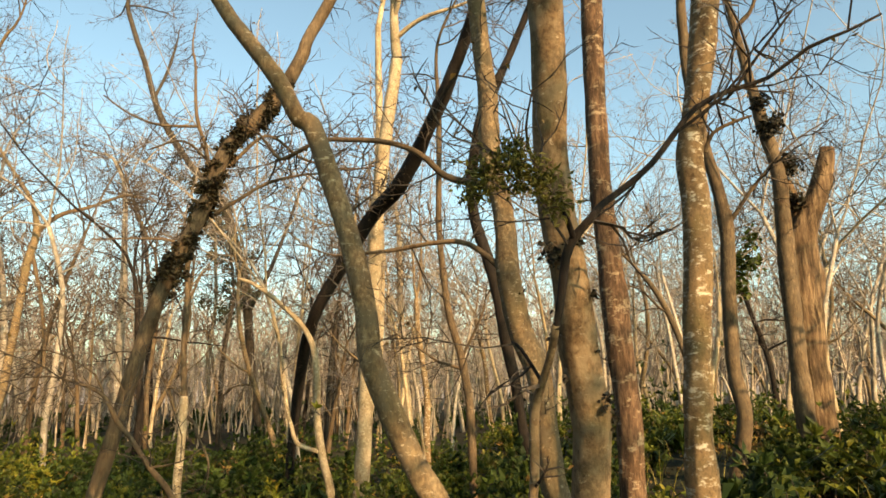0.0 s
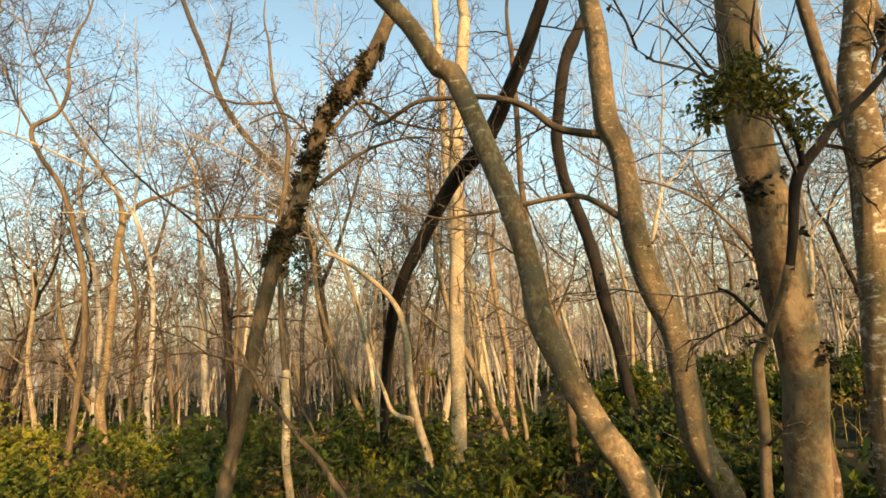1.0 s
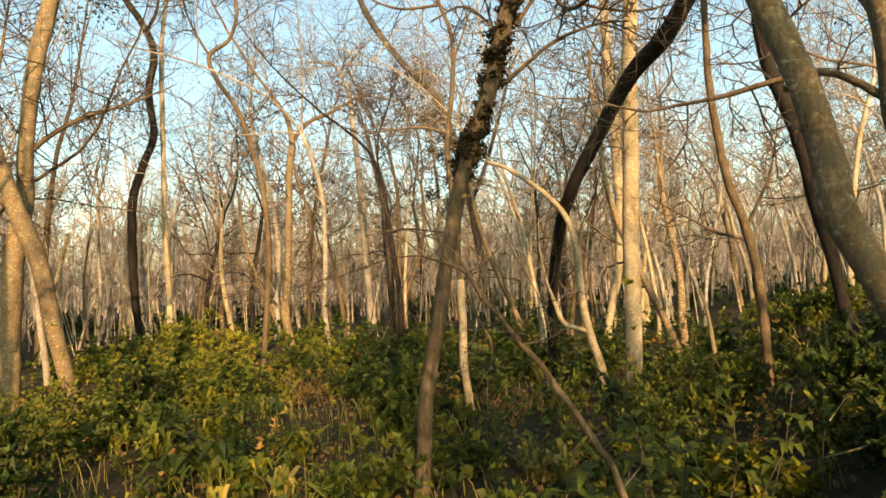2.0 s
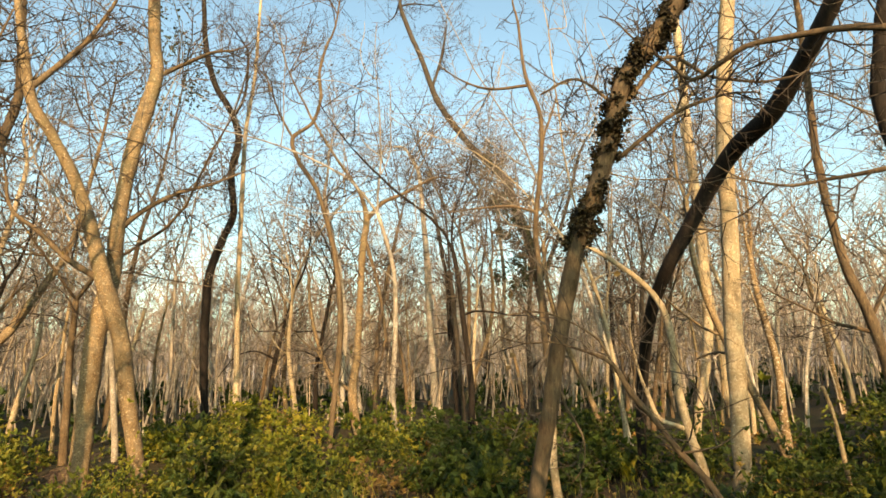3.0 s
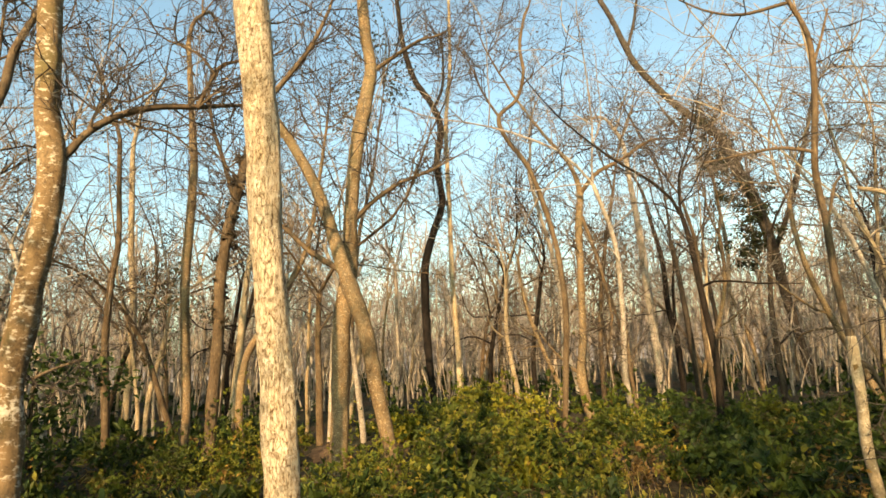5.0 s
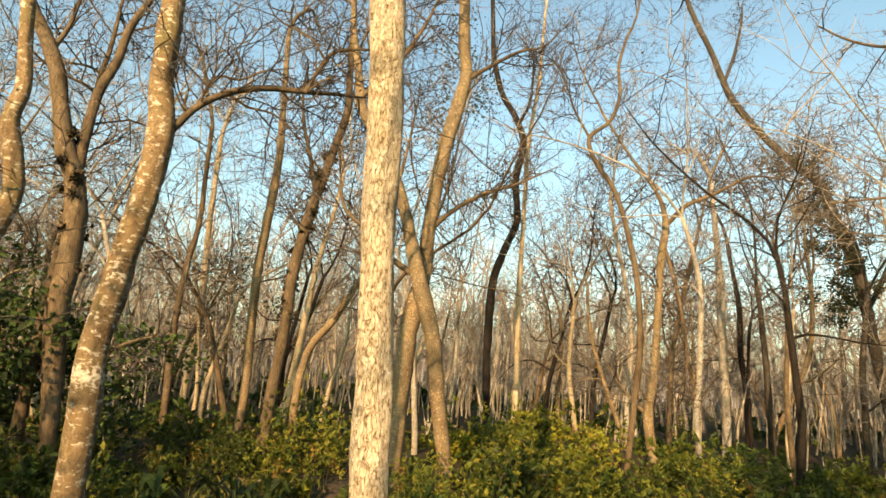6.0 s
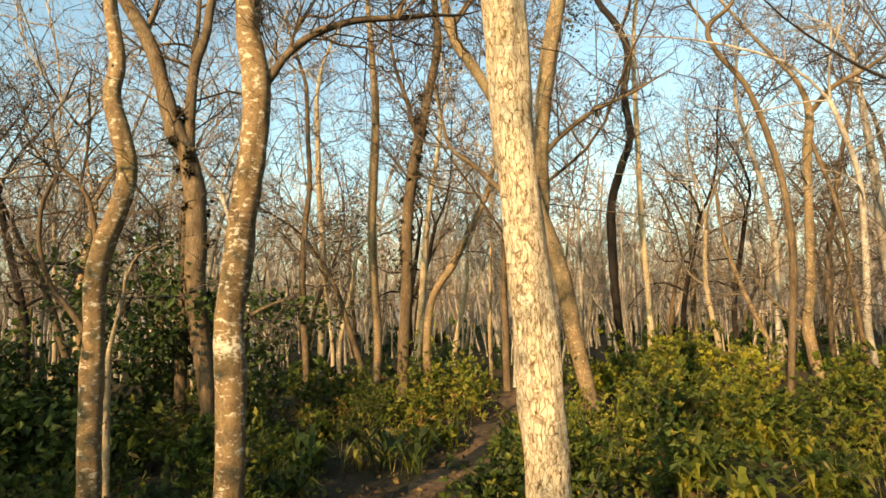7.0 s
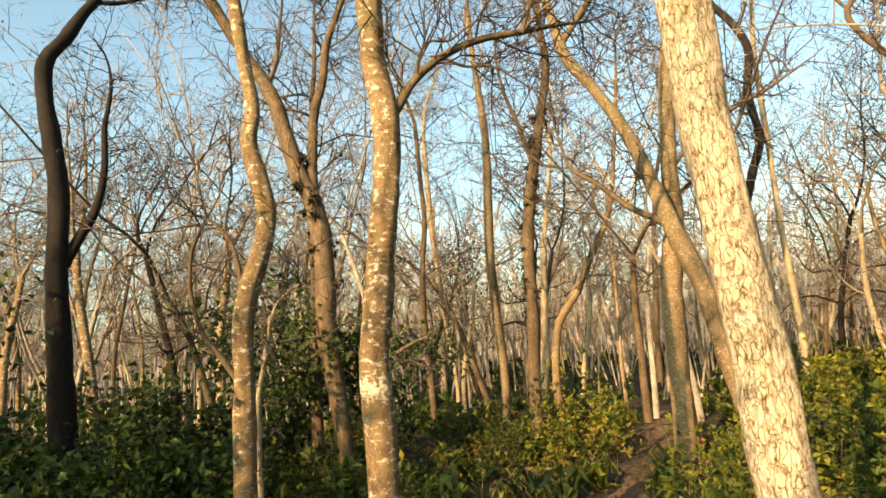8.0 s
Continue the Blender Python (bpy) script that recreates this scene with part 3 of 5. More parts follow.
TREES["stick"] = hero("mid", [(-2.27, 6.91, 1.41, 0.034), (-2.41, 6.87, 1.66, 0.034), (-2.62, 6.81, 2.03, 0.031), (-2.75, 6.77, 2.22, 0.034), (-2.90, 6.73, 2.48, 0.029), (-3.07, 6.69, 2.68, 0.026), (-3.28, 6.63, 2.99, 0.023), (-3.41, 6.59, 3.15, 0.026), (-3.54, 6.55, 3.40, 0.020), (-3.68, 6.52, 3.49, 0.017)], [[(-3.68, 6.52, 3.49, 0.014), (-3.87, 6.46, 3.56, 0.010), (-4.04, 6.42, 3.61, 0.009), (-4.26, 6.35, 3.60, 0.007), (-4.48, 6.29, 3.67, 0.006)], [(-3.54, 6.55, 3.33, 0.012), (-3.65, 6.53, 3.62, 0.009), (-4.09, 6.40, 3.87, 0.007), (-4.53, 6.28, 3.83, 0.006)], [(-3.07, 6.69, 2.68, 0.011), (-2.79, 6.76, 2.73, 0.009), (-2.56, 6.83, 2.89, 0.006)], [(-3.41, 6.59, 3.15, 0.011), (-3.37, 6.60, 3.44, 0.009), (-3.51, 6.56, 3.67, 0.006)]], twigs=0.30)
TREES["E"] = hero("big", [(1.07, 4.97, 2.65, 0.145), (1.09, 4.86, 3.23, 0.146), (1.01, 4.79, 3.73, 0.142), (0.96, 4.71, 4.24, 0.137), (0.87, 4.64, 4.77, 0.136), (0.83, 4.55, 5.34, 0.133), (0.83, 4.44, 6.00, 0.133), (0.81, 4.36, 6.45, 0.134)], [], twigs=0.40)
TREES["Es"] = hero("arch", [(0.54, 4.31, 2.54, 0.033), (0.57, 4.29, 2.92, 0.033), (0.59, 4.31, 3.31, 0.033), (0.63, 4.20, 3.48, 0.028), (0.68, 4.07, 3.68, 0.024), (0.70, 3.96, 3.85, 0.024)], [[(0.70, 3.97, 3.82, 0.024), (0.74, 3.95, 4.03, 0.027), (0.78, 3.94, 4.28, 0.031), (0.84, 3.93, 4.41, 0.031), (0.94, 3.90, 4.52, 0.028), (1.03, 3.94, 4.63, 0.024), (1.20, 3.99, 4.76, 0.023), (1.43, 4.05, 4.96, 0.022), (1.81, 4.14, 5.41, 0.021), (2.11, 4.16, 5.56, 0.019), (2.36, 4.14, 5.64, 0.015), (2.64, 4.08, 5.84, 0.013), (2.91, 4.03, 5.94, 0.011), (3.13, 3.98, 6.04, 0.009)], [(0.83, 3.91, 4.41, 0.020), (0.76, 3.80, 4.55, 0.018), (0.64, 3.69, 4.70, 0.014), (0.54, 3.63, 4.86, 0.010), (0.51, 3.59, 5.04, 0.008), (0.55, 3.57, 5.25, 0.006)], [(2.11, 4.16, 5.56, 0.013), (2.29, 4.12, 5.80, 0.011), (2.56, 4.08, 6.14, 0.009)], [(0.64, 4.19, 3.48, 0.013), (0.52, 4.35, 3.72, 0.012), (0.47, 4.47, 3.78, 0.008)]], twigs=0.28)
TREES["F"] = hero("red", [(1.82, 6.46, 2.49, 0.128), (1.82, 6.46, 3.14, 0.131), (1.78, 6.47, 3.93, 0.129), (1.75, 6.48, 4.71, 0.126), (1.71, 6.49, 5.47, 0.117), (1.71, 6.49, 6.46, 0.115), (1.73, 6.49, 7.31, 0.118), (1.74, 6.49, 7.89, 0.120)], [], twigs=0.60)
TREES["G"] = hero("lichen", [(2.62, 6.76, 2.40, 0.157), (2.63, 6.75, 3.06, 0.142), (2.69, 6.73, 3.94, 0.146), (2.78, 6.70, 4.87, 0.143), (2.81, 6.69, 5.51, 0.152), (2.80, 6.69, 6.05, 0.142), (2.92, 6.65, 6.66, 0.137), (3.02, 6.61, 7.21, 0.152), (3.12, 6.57, 7.93, 0.155)], [[(2.95, 6.63, 6.03, 0.026), (3.05, 6.60, 6.25, 0.022), (3.27, 6.52, 6.35, 0.019), (3.44, 6.46, 6.39, 0.013)]], twigs=1.00)
TREES["H"] = hero("mid", [(4.99, 11.33, 1.85, 0.137), (5.19, 11.23, 2.87, 0.133), (5.11, 11.27, 3.75, 0.126), (5.16, 11.25, 5.06, 0.124), (5.23, 11.21, 6.33, 0.127), (5.14, 11.26, 7.24, 0.113), (5.05, 11.30, 7.82, 0.109), (4.96, 11.34, 8.67, 0.106), (4.88, 11.38, 9.54, 0.102), (4.87, 11.38, 10.42, 0.098), (4.89, 11.37, 11.19, 0.093)], [[(5.26, 11.20, 6.33, 0.042), (5.58, 11.05, 6.83, 0.037), (5.87, 10.91, 7.22, 0.026)]], twigs=1.00)
TREES["I"] = hero("broken", [(6.98, 12.16, 2.86, 0.310), (6.99, 12.15, 4.29, 0.318), (7.04, 12.12, 5.62, 0.314), (7.14, 12.06, 6.42, 0.260), (7.41, 11.89, 7.07, 0.192), (7.61, 11.78, 7.74, 0.170), (7.68, 11.74, 8.06, 0.125)], [[(7.13, 12.07, 6.30, 0.169), (7.08, 12.09, 6.90, 0.137), (7.02, 12.13, 7.33, 0.104), (7.01, 12.14, 7.54, 0.046)]], twigs=0.00)
TREES["I2"] = hero("mid", [(6.52, 11.72, 2.88, 0.175), (6.53, 11.72, 4.26, 0.159), (6.55, 11.71, 5.55, 0.162), (6.58, 11.69, 6.67, 0.143), (6.59, 11.69, 7.60, 0.135), (6.45, 11.77, 8.66, 0.126), (6.32, 11.84, 9.77, 0.094), (6.21, 11.91, 10.86, 0.078), (6.14, 11.94, 11.43, 0.067)], [[(6.21, 11.91, 10.86, 0.048), (6.47, 11.76, 11.10, 0.042), (6.59, 11.69, 11.38, 0.036)]], twigs=1.00)
TREES["J"] = hero("tan", [(1.65, 8.58, 1.57, 0.172), (1.40, 8.64, 2.16, 0.166), (1.32, 8.66, 2.86, 0.165), (1.24, 8.68, 3.65, 0.172), (1.03, 8.73, 4.26, 0.169), (0.89, 8.76, 5.04, 0.161), (0.88, 8.77, 5.68, 0.155), (0.82, 8.78, 6.17, 0.157), (0.70, 8.81, 6.53, 0.167), (0.68, 8.82, 7.12, 0.153), (0.67, 8.82, 7.82, 0.151), (0.61, 8.83, 8.46, 0.141)], [[(0.76, 8.80, 6.35, 0.079), (0.43, 8.88, 6.44, 0.060), (0.01, 8.98, 6.60, 0.053), (-0.32, 9.06, 6.94, 0.050), (-0.64, 9.14, 7.15, 0.046), (-1.06, 9.24, 7.29, 0.043), (-1.59, 9.37, 7.37, 0.039), (-2.04, 9.48, 7.41, 0.036), (-2.43, 9.58, 7.25, 0.036), (-2.72, 9.65, 7.16, 0.032), (-3.01, 9.72, 7.51, 0.023)], [(0.83, 8.78, 5.09, 0.050), (0.49, 8.86, 5.41, 0.043), (0.20, 8.93, 5.56, 0.040), (-0.27, 9.05, 5.56, 0.036), (-0.75, 9.17, 5.50, 0.033), (-1.09, 9.25, 5.48, 0.025)]], twigs=0.70)
TREES["K"] = hero("dark", [(2.01, 15.06, 1.39, 0.089), (1.78, 15.10, 2.33, 0.116), (1.64, 15.12, 3.35, 0.130), (1.43, 15.16, 4.54, 0.146), (1.27, 15.18, 5.64, 0.148), (1.03, 15.22, 6.63, 0.151), (0.77, 15.27, 7.52, 0.139), (0.66, 15.29, 8.55, 0.141), (0.81, 15.26, 9.57, 0.142), (1.03, 15.22, 10.60, 0.157), (1.37, 15.17, 11.30, 0.143), (1.71, 15.11, 12.01, 0.101)], [], twigs=1.00)
TREES["Q"] = hero("tan", [(-16.77, 23.86, -0.06, 0.185), (-16.92, 23.77, 1.54, 0.187), (-16.98, 23.74, 2.41, 0.179), (-16.82, 23.83, 3.75, 0.154), (-16.72, 23.88, 6.02, 0.146), (-16.62, 23.93, 8.35, 0.148), (-16.48, 24.01, 9.65, 0.140), (-16.68, 23.90, 10.75, 0.085), (-17.12, 23.66, 11.62, 0.076), (-17.74, 23.33, 12.65, 0.058)], [[(-16.48, 24.01, 9.65, 0.103), (-15.82, 24.37, 10.47, 0.093), (-14.94, 24.84, 10.92, 0.074), (-13.97, 25.37, 11.55, 0.055)], [(-17.02, 23.72, 2.30, 0.081), (-17.27, 23.59, 2.51, 0.072), (-17.54, 23.44, 2.83, 0.054)], [(-16.52, 23.99, 8.82, 0.074), (-16.04, 24.25, 6.72, 0.073), (-15.77, 24.40, 4.68, 0.063)]], twigs=1.00)
TREES["Rf"] = hero("mid", [(-16.40, 21.31, 0.78, 0.102), (-16.26, 21.41, 2.67, 0.112), (-16.13, 21.50, 4.72, 0.113), (-16.22, 21.43, 6.81, 0.106), (-16.49, 21.25, 8.53, 0.100), (-16.93, 20.95, 10.30, 0.093), (-17.57, 20.52, 11.55, 0.085), (-17.76, 20.39, 12.47, 0.086), (-17.14, 20.81, 13.16, 0.068), (-16.87, 20.99, 14.20, 0.069), (-16.92, 20.96, 15.39, 0.061), (-16.71, 21.11, 16.58, 0.053), (-16.53, 21.23, 17.06, 0.044)], [[(-17.76, 20.39, 12.47, 0.052), (-18.23, 20.07, 13.54, 0.043), (-18.49, 19.90, 14.45, 0.035)]], twigs=1.00)
TREES["R"] = hero("dark", [(-26.07, 24.80, 0.92, 0.156), (-26.21, 24.68, 3.59, 0.202), (-26.23, 24.66, 6.48, 0.219), (-26.13, 24.75, 8.26, 0.206), (-25.73, 25.10, 9.94, 0.193), (-25.38, 25.40, 11.32, 0.179), (-25.52, 25.28, 13.49, 0.181), (-25.30, 25.48, 15.40, 0.183), (-25.61, 25.21, 16.83, 0.169), (-26.30, 24.60, 18.43, 0.155), (-26.71, 24.24, 20.57, 0.141), (-26.83, 24.14, 22.25, 0.126)], [[(-25.51, 25.29, 16.67, 0.092), (-25.12, 25.63, 17.99, 0.077), (-25.06, 25.68, 20.30, 0.062)]], twigs=1.00)
TREES["R2"] = hero("cream", [(-25.83, 26.59, 1.03, 0.162), (-25.83, 26.59, 3.66, 0.149), (-25.92, 26.52, 7.26, 0.137), (-25.90, 26.54, 10.37, 0.123), (-25.89, 26.55, 12.92, 0.125), (-25.84, 26.58, 16.19, 0.111), (-25.55, 26.83, 19.57, 0.096), (-25.48, 26.89, 21.99, 0.081)], [], twigs=1.00)
TREES["P1"] = hero("tan", [(-19.71, 13.59, -0.11, 0.279), (-19.66, 13.65, 1.67, 0.266), (-19.62, 13.70, 3.37, 0.279), (-19.56, 13.77, 4.77, 0.291), (-19.39, 13.98, 6.22, 0.241), (-19.36, 14.02, 7.69, 0.226), (-19.27, 14.13, 9.39, 0.220), (-19.14, 14.29, 10.76, 0.241), (-19.00, 14.47, 11.76, 0.244), (-18.85, 14.64, 12.99, 0.208), (-18.93, 14.54, 13.99, 0.191), (-18.97, 14.50, 14.81, 0.192)], [[(-18.83, 14.67, 12.89, 0.085), (-18.44, 15.15, 13.37, 0.067), (-17.91, 15.80, 13.98, 0.058)], [(-19.36, 14.02, 7.60, 0.081), (-18.95, 14.53, 8.30, 0.073), (-18.38, 15.22, 8.94, 0.065), (-17.68, 16.08, 9.41, 0.047)]], twigs=1.00)
TREES["P2"] = hero("tan", [(-17.91, 14.20, 0.20, 0.208), (-18.20, 13.87, 2.47, 0.219), (-18.38, 13.66, 4.18, 0.238), (-18.61, 13.40, 5.24, 0.247), (-18.83, 13.15, 6.30, 0.222), (-19.09, 12.85, 7.72, 0.189), (-19.41, 12.48, 8.98, 0.172), (-19.79, 12.04, 10.07, 0.155), (-20.13, 11.65, 10.89, 0.154), (-20.25, 11.51, 11.43, 0.154), (-20.39, 11.35, 12.61, 0.121), (-20.53, 11.20, 13.53, 0.104), (-20.61, 11.10, 14.45, 0.087)], [[(-18.89, 13.08, 6.05, 0.102), (-19.39, 12.50, 6.54, 0.084), (-19.88, 11.94, 7.28, 0.067), (-20.26, 11.50, 7.74, 0.058)], [(-20.25, 11.51, 11.43, 0.094), (-19.84, 11.99, 12.25, 0.087), (-19.38, 12.51, 13.20, 0.071), (-19.02, 12.93, 14.36, 0.054)]], twigs=1.00)
TREES["Pn"] = hero("cream", [(-31.18, 23.27, -1.09, 0.119), (-31.02, 23.47, 0.62, 0.150), (-30.83, 23.71, 2.66, 0.137), (-30.48, 24.13, 4.72, 0.108), (-30.22, 24.46, 6.54, 0.094)], [], twigs=0.30)
TREES["L"] = hero("scaly", [(-9.32, 4.74, 1.63, 0.168), (-9.33, 4.73, 1.94, 0.165), (-9.33, 4.72, 2.33, 0.163), (-9.35, 4.71, 2.73, 0.164), (-9.36, 4.69, 3.22, 0.162), (-9.38, 4.67, 3.60, 0.153), (-9.40, 4.64, 4.11, 0.150), (-9.43, 4.61, 4.63, 0.154), (-9.44, 4.60, 5.16, 0.160), (-9.45, 4.59, 5.66, 0.162), (-9.52, 4.51, 6.96, 0.176), (-9.54, 4.48, 7.55, 0.175)], [], twigs=0.60)
TREES["M"] = hero("lichen", [(-13.93, 3.62, 0.54, 0.185), (-13.92, 3.64, 1.07, 0.180), (-13.91, 3.67, 1.74, 0.182), (-13.91, 3.67, 2.64, 0.191), (-13.92, 3.64, 3.13, 0.185), (-13.90, 3.73, 3.84, 0.172), (-13.88, 3.81, 4.57, 0.174), (-13.85, 3.91, 5.31, 0.169), (-13.83, 3.97, 6.00, 0.179), (-13.84, 3.95, 6.53, 0.168), (-13.86, 3.87, 6.99, 0.161), (-13.86, 3.86, 7.46, 0.162)], [[(-13.81, 4.07, 6.35, 0.083), (-13.78, 4.19, 6.50, 0.060), (-13.74, 4.33, 6.73, 0.053), (-13.67, 4.62, 7.02, 0.054), (-13.58, 4.96, 7.23, 0.051), (-13.48, 5.34, 7.37, 0.048), (-13.36, 5.82, 7.46, 0.042)], [(-13.35, 5.84, 7.44, 0.036), (-13.26, 5.95, 7.8, 0.034), (-13.15, 6.09, 8.14, 0.033), (-13.03, 6.24, 8.25, 0.028), (-12.84, 6.47, 8.3, 0.023), (-12.67, 6.69, 8.34, 0.018), (-12.5, 7.0, 8.6, 0.012)], [(-13.19, 6.04, 8.05, 0.024), (-13.35, 5.83, 8.39, 0.02), (-13.55, 5.58, 8.54, 0.018), (-13.73, 5.35, 8.7, 0.013), (-13.8, 5.1, 9.1, 0.008)], [(-12.86, 6.45, 8.33, 0.022), (-12.77, 6.57, 8.84, 0.018), (-12.7, 6.65, 9.24, 0.014)], [(-13.35, 5.84, 7.44, 0.022), (-13.19, 6.04, 7.69, 0.018), (-13.08, 6.17, 7.76, 0.013)], [(-13.64, 4.75, 7.11, 0.024), (-13.6, 5.05, 6.99, 0.019), (-13.55, 5.46, 7.01, 0.016), (-13.45, 5.7, 6.83, 0.012), (-13.4, 6.1, 6.6, 0.008)], [(-13.74, 4.35, 6.75, 0.024), (-13.8, 4.6, 7.36, 0.019), (-13.8, 4.96, 7.45, 0.017), (-13.7, 5.27, 7.69, 0.014), (-13.48, 5.67, 7.85, 0.01)], [(-13.77, 4.23, 6.58, 0.023), (-13.77, 4.21, 6.76, 0.019), (-13.78, 4.20, 6.95, 0.011)], [(-13.86, 3.87, 3.26, 0.025), (-13.79, 4.14, 3.40, 0.022), (-13.71, 4.45, 3.50, 0.015)]], twigs=0.70)
TREES["N"] = hero("lichen", [(-14.61, 2.17, 0.66, 0.140), (-14.61, 2.19, 1.18, 0.135), (-14.61, 2.19, 1.97, 0.136), (-14.61, 2.21, 2.91, 0.131), (-14.61, 2.21, 3.73, 0.125), (-14.60, 2.30, 4.23, 0.127), (-14.59, 2.45, 4.66, 0.121), (-14.59, 2.54, 5.18, 0.123), (-14.59, 2.44, 5.68, 0.123), (-14.60, 2.35, 6.12, 0.108), (-14.59, 2.41, 6.58, 0.091), (-14.60, 2.34, 7.09, 0.091), (-14.60, 2.30, 7.39, 0.088)], [[(-14.61, 2.17, 3.05, 0.045), (-14.63, 1.96, 3.39, 0.038), (-14.65, 1.75, 3.70, 0.030), (-14.66, 1.63, 4.14, 0.027), (-14.66, 1.62, 4.41, 0.024)], [(-14.61, 2.22, 4.22, 0.035), (-14.62, 2.11, 4.78, 0.028), (-14.64, 1.83, 5.12, 0.021), (-14.67, 1.54, 5.16, 0.014)]], twigs=0.70)
TREES["Ns"] = hero("cream", [(-15.24, 2.42, 1.45, 0.051), (-15.24, 2.41, 2.21, 0.048), (-15.24, 2.44, 2.87, 0.034), (-15.22, 2.56, 3.46, 0.027), (-15.21, 2.62, 3.91, 0.023)], [[(-15.23, 2.50, 3.31, 0.019), (-15.20, 2.72, 4.07, 0.019), (-15.15, 3.14, 4.31, 0.016)]], twigs=0.40)
TREES["O"] = hero("vine2", [(-21.93, 5.17, 0.62, 0.186), (-21.95, 5.04, 2.15, 0.221), (-21.99, 4.84, 3.81, 0.257), (-21.99, 4.86, 5.07, 0.253), (-22.00, 4.82, 6.35, 0.247), (-22.04, 4.61, 7.34, 0.247), (-22.09, 4.35, 7.90, 0.233), (-22.14, 4.09, 8.89, 0.197), (-22.19, 3.83, 9.87, 0.183), (-22.27, 3.44, 10.69, 0.168), (-22.32, 3.19, 11.09, 0.154)], [[(-22.02, 4.68, 7.20, 0.134), (-22.02, 4.70, 8.37, 0.128), (-22.00, 4.79, 9.56, 0.129), (-21.95, 5.05, 10.49, 0.116), (-21.93, 5.18, 11.42, 0.103)], [(-22.23, 3.63, 10.28, 0.070), (-22.18, 3.87, 10.91, 0.057), (-22.16, 3.99, 11.67, 0.050)]], twigs=1.00)
TREES["O2"] = hero("mid", [(-23.13, 4.72, 0.93, 0.159), (-23.12, 4.75, 2.68, 0.146), (-23.11, 4.81, 4.44, 0.133), (-23.10, 4.85, 5.94, 0.120), (-23.10, 4.88, 7.16, 0.105)], [], twigs=1.00)
TREES["Y"] = hero("dark", [(-21.46, -0.68, 1.01, 0.258), (-21.45, -0.72, 2.49, 0.262), (-21.44, -0.79, 4.08, 0.232), (-21.43, -0.86, 5.48, 0.212), (-21.43, -0.83, 6.93, 0.203), (-21.42, -0.94, 8.04, 0.193), (-21.39, -1.11, 9.16, 0.170), (-21.39, -1.13, 10.06, 0.159), (-21.44, -0.77, 10.66, 0.138), (-21.50, -0.40, 11.42, 0.115), (-21.53, -0.19, 11.75, 0.104)], [[(-21.45, -0.74, 5.60, 0.130), (-21.48, -0.51, 6.08, 0.114), (-21.54, -0.16, 6.84, 0.092), (-21.56, -0.00, 7.74, 0.075), (-21.56, -0.00, 8.66, 0.063)], [(-21.52, -0.24, 11.67, 0.058), (-21.60, 0.27, 11.78, 0.053), (-21.67, 0.68, 11.97, 0.040)]], twigs=1.00)
TREES["T1"] = hero("tan", [(-27.63, 12.57, 0.00, 0.152), (-27.59, 12.66, 2.15, 0.175), (-27.63, 12.58, 4.35, 0.177), (-27.65, 12.54, 6.58, 0.178), (-27.59, 12.65, 8.85, 0.180), (-27.54, 12.75, 11.16, 0.159), (-27.58, 12.68, 13.03, 0.137), (-27.62, 12.60, 14.46, 0.115)], [], twigs=1.00)
TREES["T2"] = hero("vine2", [(-23.74, 11.51, -0.00, 0.201), (-23.67, 11.64, 2.31, 0.185), (-23.60, 11.76, 4.15, 0.186), (-23.58, 11.80, 6.03, 0.188), (-23.47, 12.00, 7.74, 0.189), (-23.31, 12.28, 9.29, 0.172), (-23.14, 12.60, 10.87, 0.154), (-23.00, 12.85, 12.26, 0.136), (-23.03, 12.80, 13.48, 0.117)], [[(-23.37, 12.19, 8.90, 0.086), (-23.53, 11.88, 10.28, 0.077), (-23.71, 11.57, 11.46, 0.058), (-23.79, 11.42, 12.66, 0.048)]], twigs=1.00)
TREES["T4"] = hero("cream", [(-32.46, 17.17, -0.00, 0.194), (-32.29, 17.47, 2.88, 0.196), (-32.19, 17.64, 5.12, 0.169), (-32.05, 17.88, 7.96, 0.142), (-31.83, 18.25, 10.27, 0.115)], [], twigs=1.00)
TREES["T5"] = hero("tan", [(-26.77, 14.52, 0.00, 0.154), (-26.83, 14.42, 1.64, 0.155), (-26.69, 14.66, 3.62, 0.145), (-26.26, 15.36, 4.95, 0.158), (-25.88, 15.97, 6.29, 0.136), (-25.56, 16.49, 7.42, 0.114), (-25.36, 16.82, 8.57, 0.103), (-25.21, 17.06, 10.20, 0.081)], [], twigs=1.00)
TREES["T6"] = hero("mid", [(-31.31, 11.18, -0.00, 0.143), (-31.32, 11.13, 2.13, 0.156), (-31.36, 11.04, 4.53, 0.145), (-31.31, 11.17, 6.98, 0.122), (-31.24, 11.36, 8.71, 0.111), (-31.26, 11.31, 10.98, 0.099)], [], twigs=1.00)
TREES["T7"] = hero("cream", [(-40.73, 15.56, 0.00, 0.199), (-40.68, 15.68, 2.97, 0.201), (-40.64, 15.78, 6.67, 0.186), (-40.72, 15.59, 10.10, 0.170), (-40.74, 15.53, 13.58, 0.155)], [], twigs=1.00)
